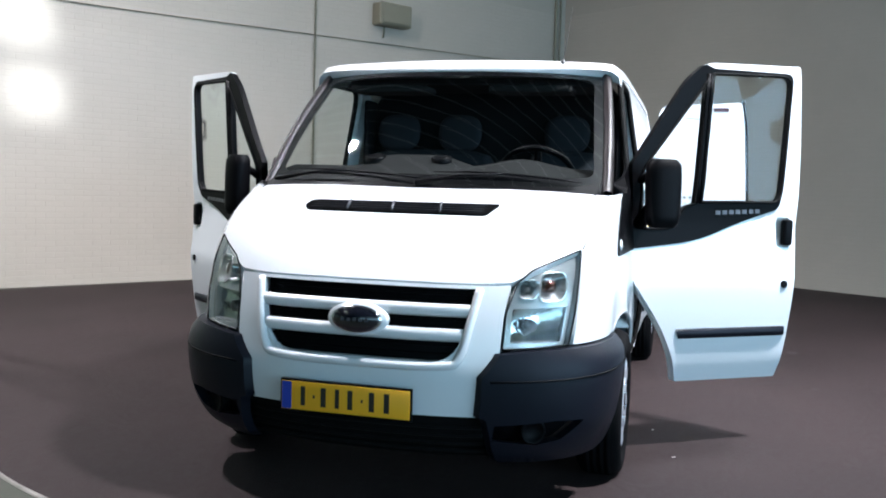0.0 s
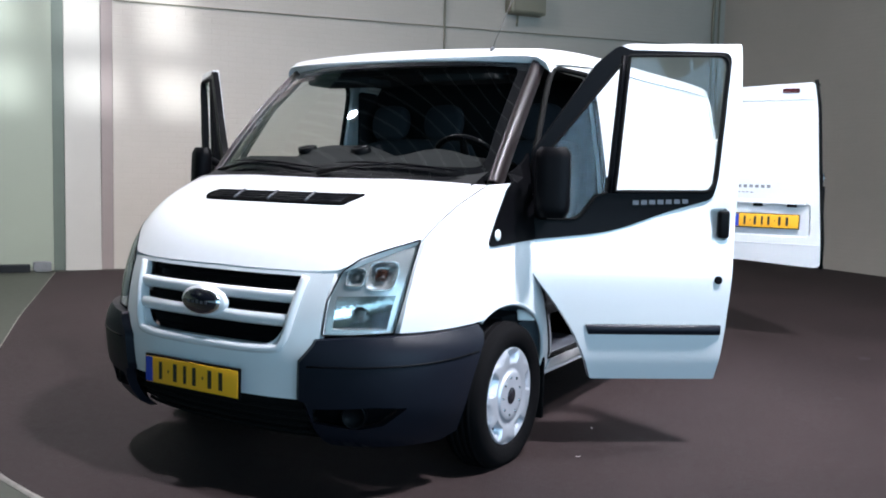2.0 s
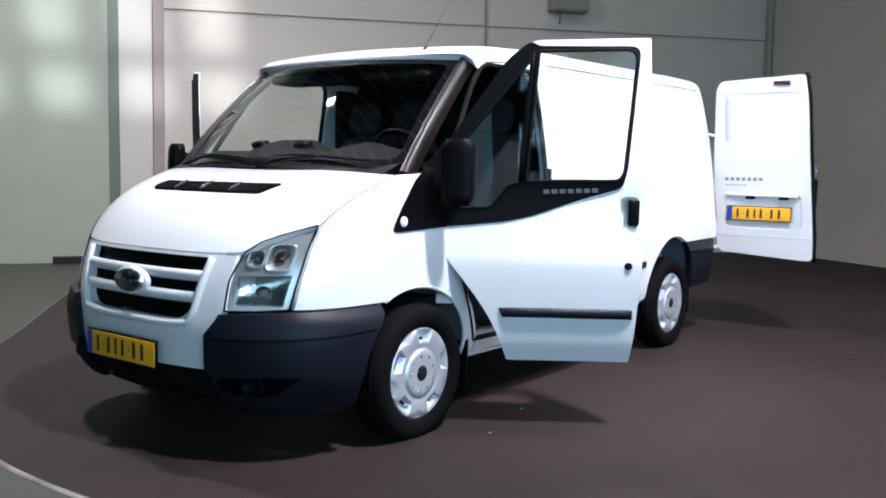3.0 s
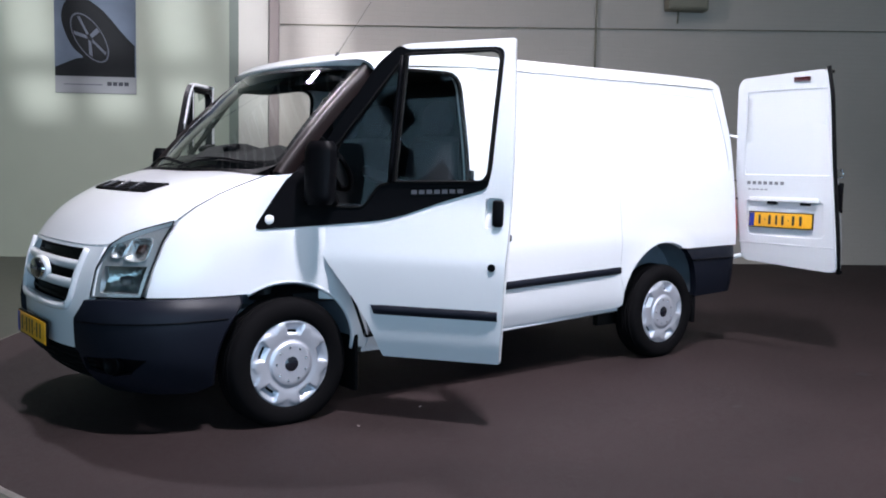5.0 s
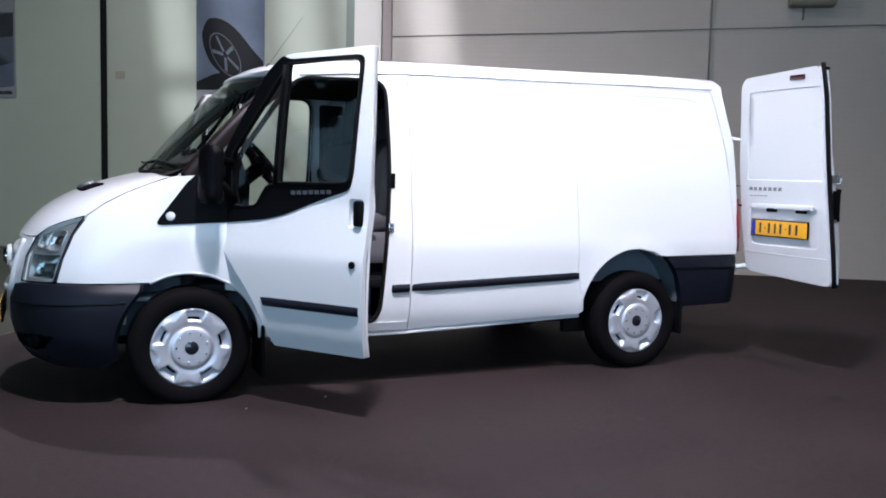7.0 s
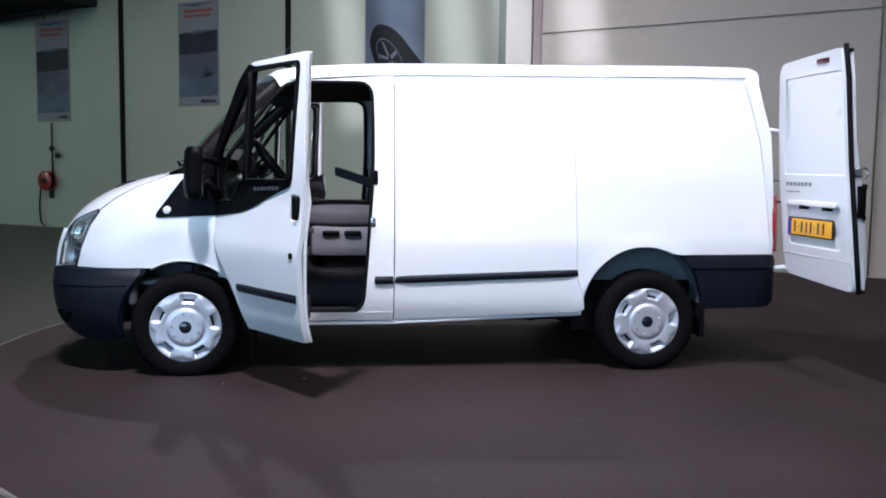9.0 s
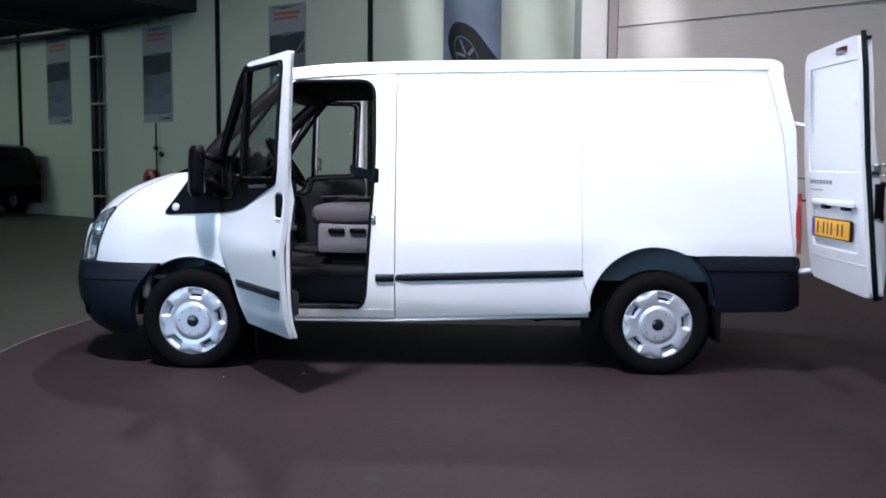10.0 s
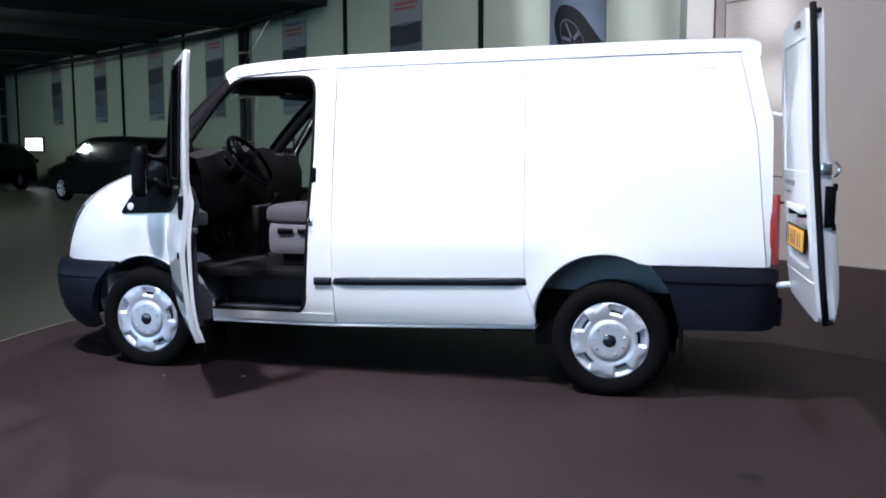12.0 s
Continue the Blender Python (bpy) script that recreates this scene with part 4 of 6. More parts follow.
        bm = spin(bmesh.new(), [(0.05, 0.0), (0.05, 0.035), (0.043, 0.042), (0.040, 0.03), (0.0, 0.034)], inner(40, 0.352), (-0.85, s * 0.45, 0), 24)
        part("fog_lamp_bezel", bm, BLACK, van)
        bm = spin(bmesh.new(), [(0.041, 0.026), (0.030, 0.030), (0.015, 0.032), (0.0, 0.033)], inner(40, 0.352), (-0.85, s * 0.45, 0), 24)
        part("fog_lamp", bm, FOGGLASS, van, "round clear fog lamp")
        # no recess cut: a black tube draws the crease's dark line
        bm = tube(bmesh.new(), [on_bumper(s, 0.0125)(a, 0.548 + 0.022 * (a - 24) / 56) for a in [bumper_angle(0.50, 0.55) + 1 + k * (at_arch(0.57) - bumper_angle(0.50, 0.55) - 2) / 16 for k in range(17)]], 0.0042, 6)
        part("bumper_crease", bm, BLACK, van)
        headlamp(s)
    # air vent in the bonnet
    vent = rounded([(-0.395, 1.152), (0.395, 1.152), (0.425, 1.168), (0.405, 1.190), (-0.430, 1.194)], [0.01, 0.02, 0.012, 0.012, 0.004], 3)
    part("bonnet_vent", sheet(vent, lambda y, z: on_nose(0.0)(y, z) + Vector((0, 0, 0.008)), 0.05, rim=0.012, rim_way=(0.3, 0, -1)), MATT, van, "black plastic air vent in the bonnet")
    for i in range(4):
        z = 1.158 + 0.0088 * i
        bm = tube(bmesh.new(), [on_nose()(y, z) + Vector((0, 0, 0.012)) for y in [-0.38 + 0.095 * k for k in range(9)]], 0.0022, 5)
        part("vent_bar", bm, GREY, van)
    for y in (-0.2, 0.01, 0.21):
        bm = tube(bmesh.new(), [on_nose()(y + 0.02 * (z - 1.16) / 0.04, z) + Vector((0, 0, 0.013)) for z in (1.155, 1.172, 1.189)], 0.006, 5)
        part("vent_divider", bm, MARK, van)


def number_plate(centre, right, out, size=1.0):
    """A yellow plate, 0.52 by 0.11, with a blue band and dark bars for its marks."""
    up = Vector((0, 0, 1))
    def block(bm, a0, a1, b0, b1, d0, d1, bevel=0.0):
        i = len(bm.verts)
        boxes(bm, ((a0, b0, d0), (a1, b1, d1)), bevel=bevel)
        bm.verts.ensure_lookup_table()
        for v in bm.verts[i:]:
            v.co = centre + right * v.co.x * size + up * v.co.y * size + out * v.co.z
        return bm
    part("plate_holder", block(bmesh.new(), -0.268, 0.268, -0.063, 0.063, 0.0, 0.012, 0.004), BLACK, van)
    base = part("number_plate", block(bmesh.new(), -0.26, 0.26, -0.055, 0.055, 0.0125, 0.0155, 0.001), YELLOW, van, "yellow number plate with dark bars and a blue band")
    part("plate_band", block(bmesh.new(), -0.258, -0.218, -0.053, 0.053, 0.0156, 0.0166), BLUE, base)
    x = -0.185
    for w in (0.042, 0.016, 0.048, 0.038, 0.046, 0.016, 0.048, 0.048):
        h = 0.037 if w > 0.02 else 0.006
        part("plate_mark", block(bmesh.new(), x + w * 0.12, x + w * 0.56, -h, h, 0.0156, 0.0166), INK, base)
        x += w + 0.012
    return base


def headlamp(s):
    ang = angle_of
    out = [(ang(0.548, 0.66), 0.664), (ang(0.66, 0.67), 0.668), (ang(0.775, 0.675), 0.675), (ang(0.79, 0.80), 0.80), (ang(0.795, 0.92), 0.93), (ang(0.790, 1.03), 1.032),
           (ang(0.70, 0.995), 0.992), (ang(0.63, 0.96), 0.957), (ang(0.583, 0.92), 0.910), (ang(0.553, 0.80), 0.80)]
    out = rounded([(a / 60, z) for a, z in out], 0.012, 3)
    lift = lambda d: (lambda a, z: on_corner(s, d)(a * 60, z))
    lens = part("headlamp_lens", sheet(out, lift(0.0), 0.04, rim=0.012, rim_way=(0.8, -0.4 * s, 0)), LENS, van, "clear headlamp lens")
    lens.visible_shadow = False
    part("headlamp_seal", tube(bmesh.new(), [lift(0.001)(*p) for p in out + out[:1]], 0.0034, 6, False), SEAL, van)
    # where the lamp's parts sit: f from its inner (0) to its outer edge (1)
    def edge_a(z):
        return lerp([(0.66, ang(0.548, 0.66)), (0.80, ang(0.553, 0.80)), (0.91, ang(0.583, 0.92)), (0.957, ang(0.63, 0.96)), (0.992, ang(0.70, 0.995))], z)

    def outer_a(z):
        return lerp([(0.66, ang(0.775, 0.675)), (0.80, ang(0.79, 0.80)), (0.93, ang(0.795, 0.92))], z)

    def spot(f, z):
        return (edge_a(z) + (outer_a(z) - edge_a(z)) * f) / 60, z

    def ring(f, z, rf, rz, n=32, p=4.5):
        loop = []
        for k in range(n):
            a = 2 * math.pi * k / n
            q = (abs(math.cos(a)) ** p + abs(math.sin(a)) ** p) ** (-1 / p)
            a0, z0 = spot(f, z)
            loop.append((a0 + (outer_a(z) - edge_a(z)) / 60 * rf * q * math.cos(a), z0 + rz * q * math.sin(a)))
        return loop
    box = [spot(0.12, 0.684), spot(0.90, 0.686), spot(0.91, 0.818), spot(0.10, 0.812)]
    box = rounded(box, 0.008, 3)
    main, small = ring(0.61, 0.893, 0.235, 0.058), ring(0.235, 0.885, 0.132, 0.036)
    shell = sheet(out, lift(-0.022), 0.04, holes=[box, main, small], rim=0.05, rim_way=(0.86, -0.5 * s, 0))
    grid(shell, [[lift(d)(*q) for q in out + out[:1]] for d in (-0.003, -0.0225)])
    housing = part("headlamp_housing", shell, LAMPBASE, van, "pale grey headlamp housing")
    way = Vector((-0.86, s * 0.5, 0))
    # upper lamp: bright squarish bowl with an amber middle; small lamp beside it
    for name, f, z, rf, rz in (("main_lamp", 0.61, 0.893, 0.235, 0.058), ("side_lamp", 0.235, 0.885, 0.132, 0.036)):
        bm = bmesh.new()
        loops = []
        for q, d in ((1.0, -0.022), (0.97, -0.014), (0.86, -0.022), (0.62, -0.055), (0.3, -0.062), (0.02, -0.062)):
            r = ring(f, z, rf * q, rz * q)
            loops.append([lift(d)(*v) for v in r + r[:1]])
        bowl = part(name, grid(bm, loops), BOWL, housing)
        bm = bmesh.new()
        loops = []
        for q, d in ((0.44, -0.060), (0.42, -0.040), (0.30, -0.032), (0.02, -0.030)):
            r = ring(f, z, rf * q, rz * q)
            loops.append([lift(d)(*v) for v in r + r[:1]])
        part("bulb_cover", grid(bm, loops), AMBER if name == "main_lamp" else STEEL, bowl)
    # lower dipped lamp: faceted reflector behind the opening
    bm = bmesh.new()
    rows = []
    for k in range(17):
        f = 0.04 + 0.93 * k / 16
        bow = 0.045 * (2 * k / 16 - 1) ** 2
        rows.append([lift(-0.105 + bow + 0.018 * h * h + 0.015 * ((k + j) % 2))(*spot(f, 0.751 + 0.072 * h)) for j, h in enumerate((-1, -0.6, -0.2, 0.2, 0.6, 1))])
    grid(bm, rows)
    part("dip_reflector", bm, REFLECT, housing, smooth=5)
    c = lift(-0.09)(*spot(0.5, 0.742))
    part("dip_bulb", spin(bmesh.new(), [(0.024, 0.0), (0.022, 0.03), (0.014, 0.036), (0.0, 0.037)], c, way, 16), STEEL, housing)


nose()


# ---------------------------------------------------------------- windscreen, cowl, wipers
def windscreen():
    bm = grid(bmesh.new(), [[screen_at(-1.035 + 2.07 * i / 24, j / 14) for i in range(25)] for j in range(15)])
    pane = part("windscreen", bm, SCREEN, van, "clear raked windscreen")
    pane.visible_shadow = False
    frame_out = [(-1.035, 0.0), (1.035, 0.0), (1.035, 1.0), (-1.035, 1.0)]
    frame_in = rounded([(-0.975, 0.09), (0.975, 0.09), (0.965, 0.955), (-0.965, 0.955)], 0.07, 4)
    part("windscreen_border", sheet(frame_out, lambda u, v: screen_at(u, v, -0.003), 0.08, holes=[frame_in]), BLACK, van, "black printed windscreen border")
    # cowl
    bm = bmesh.new()
    rows = []
    for i in range(25):
        u = -1 + 2 * i / 24
        g = screen_at(u, 0.01)
        h = Vector((nose_x(u * 0.80, 1.262), u * 0.84, 1.262))
        h.x = min(h.x, g.x - 0.03)
        rows.append([g + Vector((0.02, 0, 0.005)), g + Vector((-0.02, 0, 0.0)), g.lerp(h, 0.5) + Vector((0, 0, -0.014)), h + Vector((0, 0, -0.012)), h + Vector((0.0, 0, -0.05))])
    grid(bm, rows)
    part("cowl", bm, BLACK, van)
    # wipers: arm, blade
    for y0, y1, v1 in ((0.78, -0.02, 0.03), (0.02, -0.72, 0.035)):
        pivot = screen_at(y0 / 0.8, 0.0, 0.02)
        mid = screen_at((y0 * 0.45 + y1 * 0.55) / 0.8, 0.06, 0.035)
        bm = tube(bmesh.new(), [pivot, pivot.lerp(mid, 0.5) + Vector((0, 0, 0.014)), mid], [0.011, 0.0065, 0.0045], 8)
        part("wiper_arm", bm, BLACK, van)
        a, b = screen_at((y0 * 0.9 + y1 * 0.1) / 0.8, 0.085, 0.016), screen_at(y1 * 1.02 / 0.8, v1, 0.018)
        bm = tube(bmesh.new(), [a, a.lerp(b, 0.25) + Vector((-0.01, 0, 0.012)), a.lerp(b, 0.5) + Vector((-0.012, 0, 0.014)), a.lerp(b, 0.75) + Vector((-0.01, 0, 0.010)), b], [0.002, 0.005, 0.0065, 0.005, 0.002], 6)
        part("wiper_blade", bm, BLACK, van)


windscreen()


# ---------------------------------------------------------------- cab doors, swung open about their front edge
def cab_door(s, swing):
    """A whole cab door built shut and then turned about its hinge; s is -1 for the driver's side."""
    hinge = Vector((0.205, s * 0.925, 0))
    turn = Matrix.Translation(hinge) @ Matrix.Rotation(radians(swing) * s, 4, "Z") @ Matrix.Translation(-hinge)
    if s > 0:
        turn = Matrix.Translation((0, 0.03, -0.03)) @ turn  # hangs a little low on its hinges
    made = []

    def door_y(x, z):
        """The door's skin: its window frame stands more upright than the body behind it."""
        return side_y(x, z) + (0.135 if s < 0 else 0.19) * max(0, z - 1.12)

    def p(name, bm, mat, parent=van, label=""):
        bm.transform(turn)
        ob = part(name, bm, mat, parent, label)
        made.append(ob)
        return ob

    main = rounded([(0.585, 1.232), (1.030, 1.240), (1.058, 1.275), (1.108, 1.868), (0.635, 1.852)], [0.01, 0.03, 0.03, 0.06, 0.01], 4)
    quarter = rounded([(0.250, 1.098), (0.420, 1.102), (0.500, 1.212), (0.552, 1.224), (0.600, 1.815), (0.250, 1.378)], [0.04, 0.03, 0.02, 0.01, 0.01, 0.04], 4)
    skin = rounded(DOOR, [0.01, 0.04, 0.1, 0.1, 0.1, 0.1, 0.008, 0.008, 0.1, 0.2, 0.2, 0.2, 0.012, 0.05, 0.1, 0.3, 0.02], 3)
    pocket = rounded([(1.045, 1.015), (1.128, 1.015), (1.130, 1.165), (1.045, 1.165)], 0.02, 3)

    def face(x, z):
        y = door_y(max(x, 0.2), z)
        return Vector((x, s * (y + ledge(z)), z))
    grow = lambda h, k: [(mx + (a - mx) * k, mz + (b - mz) * k) for mx, mz in [(sum(q[0] for q in h) / len(h), sum(q[1] for q in h) / len(h))] for a, b in h]
    door = p("cab_door", sheet(skin, face, 0.045, holes=[grow(main, 1.03), grow(quarter, 1.045), pocket], rim=0.028, rim_way=(0, -s, 0)), PAINT, van, "open white cab door with a black window surround")
    # inner frame and trim
    # the window frame is only half as thick as the door below it
    slim = lambda z: 1 - 0.5 * min(1, max(0, (z - 1.12) / 0.12))
    inner = lambda d: (lambda x, z: Vector((x, s * (door_y(max(x, 0.2), z) - d * slim(z)), z)))
    daylight = rounded([(0.243, 1.085), (0.43, 1.088), (0.515, 1.205), (1.045, 1.222), (1.072, 1.27), (1.122, 1.880), (0.61, 1.865), (0.50, 1.735), (0.243, 1.40)], 0.03, 3)
    wide = rounded([(0.235, 1.06), (0.44, 1.06), (0.53, 1.19), (1.07, 1.20), (1.09, 1.26), (1.140, 1.896), (0.60, 1.882), (0.49, 1.755), (0.235, 1.41)], 0.03, 3)
    p("door_frame", sheet(skin, inner(0.030), 0.06, holes=[wide], rim=0.020, rim_way=(0, -s, 0), back=True), PAINT_IN, door)
    trim = [(0.30, 0.80), (0.42, 0.62), (0.52, 0.42), (1.075, 0.42), (1.11, 0.9), (1.13, 1.20), (0.53, 1.19), (0.45, 1.07), (0.30, 1.07)]
    p("door_trim", sheet(rounded(trim, 0.04), inner(0.085), 0.06, rim=0.02, rim_way=(0, s, 0)), TRIM_IN, door, "dark grey inner door trim")
    top = [(0.215, 1.06), (1.15, 1.06), (1.155, 1.900), (0.60, 1.885), (0.49, 1.775), (0.215, 1.42)]
    p("frame_trim", sheet(rounded(top, 0.02), inner(0.066), 0.08, holes=[daylight], rim=0.016, rim_way=(0, s, 0)), DASH, door, "black inner window trim")
    p("door_armrest", boxes(bmesh.new(), ((0.55, min(s * 0.80, s * 0.865), 0.98), (1.0, max(s * 0.80, s * 0.865), 1.06)), bevel=0.02), TRIM_IN, door)
    p("door_pocket", boxes(bmesh.new(), ((0.60, min(s * 0.79, s * 0.865), 0.45), (1.02, max(s * 0.79, s * 0.865), 0.60)), bevel=0.02), TRIM_IN, door)
    # panes
    for hole, name in ((main, "door_window"), (quarter, "quarter_window")):
        z0, z1 = min(q[1] for q in hole), max(q[1] for q in hole)
        flat = lambda x, z, z0=z0, z1=z1: inner(0.012)(x, z0).lerp(inner(0.012)(x, z1), (z - z0) / (z1 - z0))
        pane = p(name, sheet(hole, flat, 0.12), GLASS, door, "clear door window")
        pane.visible_shadow = False
    # black surround: bars round the panes and the band below them
    upper = [p_ for p_ in rounded([(0.196, 1.40), (0.322, 1.582), (0.486, 1.815), (0.592, 1.900), (0.64, 1.878), (1.122, 1.884), (1.074, 1.29), (1.050, 1.205), (0.86, 1.150), (0.62, 1.062), (0.50, 1.035), (0.215, 1.005)],
                                   [0.005, 0.05, 0.05, 0.03, 0.02, 0.05, 0.05, 0.03, 0.1, 0.1, 0.05, 0.01], 4)]
    p("window_surround", sheet(upper, lambda x, z: Vector((x, s * (door_y(max(x, 0.2), z) + 0.005), z)), 0.045, holes=[main, quarter], rim=0.034, rim_way=(0, -s, 0)), BLACK, door, "black window surround")
    for d, r in ((-0.010, 0.011), (0.011, 0.008)):
        bm = tube(bmesh.new(), [(x + d, s * (door_y(x, z) + 0.004), z) for x, z in [(0.568 + 0.050 * k / 6, 1.225 + 0.625 * k / 6) for k in range(7)]], r, 8)
        p("window_divider", bm, BLACK, door)
    bm = tube(bmesh.new(), [(x, s * (door_y(x, z) + 0.008), z) for x, z in dense(main, 0.08) + dense(main, 0.08)[:1]], 0.008, 6, False)
    p("window_seal", bm, SEAL, door)
    bm = tube(bmesh.new(), [(x, s * (door_y(x, z) + 0.006), z) for x, z in dense(quarter, 0.08) + dense(quarter, 0.08)[:1]], 0.007, 6, False)
    p("quarter_seal", bm, SEAL, door)
    # dull silver bars where a model name stands in relief
    for i in range(7):
        x = 0.672 + 0.039 * i
        z = 1.184 + 0.012 * i / 7
        y = door_y(x, z) + 0.007
        lo, hi = min(s * y, s * (y + 0.003)), max(s * y, s * (y + 0.003))
        bm = boxes(bmesh.new(), ((x, lo, z - 0.011), (x + 0.027, hi, z + 0.009)), bevel=0)
        p("raised_mark", bm, MARK, door)
    # handle in its pocket, lock, strip, latch
    p("handle_pocket", sheet(pocket, inner(0.030), 0.05), PAINT_IN, door)
    bm = boxes(bmesh.new(), ((1.082, min(s * 0.93, s * 0.972), 1.025), (1.136, max(s * 0.93, s * 0.972), 1.155)), bevel=0.014, seg=3)
    p("door_handle", bm, BLACK, door, "black door handle")
    bm = spin(bmesh.new(), [(0.019, 0.0), (0.019, 0.006), (0.014, 0.008), (0.0, 0.006)], (1.088, s * (door_y(1.088, 0.83) + ledge(0.83)), 0.83), (0, s, 0), 20)
    p("door_lock", bm, BLACK, door)
    rows = []
    for i in range(13):
        x = 0.475 + (1.118 - 0.475) * i / 12
        y = door_y(x, 0.592)
        c = 1 if 0 < i < 12 else 0.4
        rows.append([(x + (0.014 if i == 0 else 0), s * (y - 0.002), 0.566), (x + (0.008 if i == 0 else 0), s * (y + 0.014 * c), 0.572), (x, s * (y + 0.02 * c), 0.594), (x - (0.008 if i == 0 else 0), s * (y + 0.014 * c), 0.612), (x - (0.01 if i == 0 else 0), s * (y - 0.002), 0.618)])
    p("rub_strip", grid(bmesh.new(), rows), GREY, door, "dark grey rubbing strip")
    p("door_latch", boxes(bmesh.new(), ((1.138, min(s * 0.875, s * 0.905), 0.955), (1.166, max(s * 0.875, s * 0.905), 0.985)), bevel=0.003), STEEL, door)
    for z in (0.62, 0.86):
        p("door_hinge", boxes(bmesh.new(), ((0.16, min(s * 0.86, s * 0.91), z), (0.24, max(s * 0.86, s * 0.91), z + 0.05)), bevel=0.006), PAINT_IN, door)
    # mirror on its arms, set square across the van's side as it stands
    c = Vector((0.085, -1.078, 1.268)) if s < 0 else Vector((0.125, 1.083, 1.25))
    bm = bmesh.new()
    sections = []
    for i in range(13):
        t = i / 12
        z = -0.155 + 0.31 * t
        k = (1 - abs(2 * t - 1) ** 5) ** 0.5
        k = 0.80 + 0.20 * k if 0 < i < 12 else 0.72
        ring = []
        for j in range(20):
            a = 2 * math.pi * j / 20
            ca, sa = math.cos(a), math.sin(a)
            q = (abs(ca) ** 3.2 + abs(sa) ** 3.2) ** (-1 / 3.2)
            dx, dy = ca * q * 0.060 * k, sa * q * (0.082 if s < 0 else 0.070) * k
            dx *= 1.0 if dx < 0 else 0.55
            ring.append(c + Vector((dx + 0.01 * t, s * dy * (0.96 + 0.05 * t), z)))
        sections.append(ring + ring[:1])
    grid(bm, sections)
    bm.verts.ensure_lookup_table()
    bmesh.ops.remove_doubles(bm, verts=bm.verts, dist=0.0005)
    bmesh.ops.holes_fill(bm, edges=[e for e in bm.edges if e.is_boundary], sides=30)
    bm.normal_update()
    twist = Matrix.Translation(c) @ Matrix.Rotation(radians(-24) * s, 4, "Z") @ Matrix.Translation(-c)
    bm.transform(twist)
    mirror = part("door_mirror", bm, BLACK, door, "tall black door mirror")
    bm = boxes(bmesh.new(), ((c.x + 0.030, c.y - 0.055, c.z - 0.13), (c.x + 0.037, c.y + 0.055, c.z + 0.13)), bevel=0.003)
    bm.transform(twist)
    part("mirror_glass", bm, MIRROR, mirror, "mirror glass")
    root = turn @ Vector((0.25, s * (door_y(0.25, 1.1)), 1.12))
    root2 = turn @ Vector((0.25, s * (door_y(0.25, 1.3)), 1.33))
    bm = tube(bmesh.new(), [root, root.lerp(c, 0.5) + Vector((0, 0, 0.02)), c + Vector((0, -s * 0.03, -0.11))], [0.035, 0.026, 0.03], 10)
    tube(bm, [root2, c + Vector((0, -s * 0.03, 0.10))], [0.022, 0.018], 10)
    part("mirror_arm", bm, BLACK, mirror)
    return door


cab_door(-1, 54.3)
cab_door(1, 52)


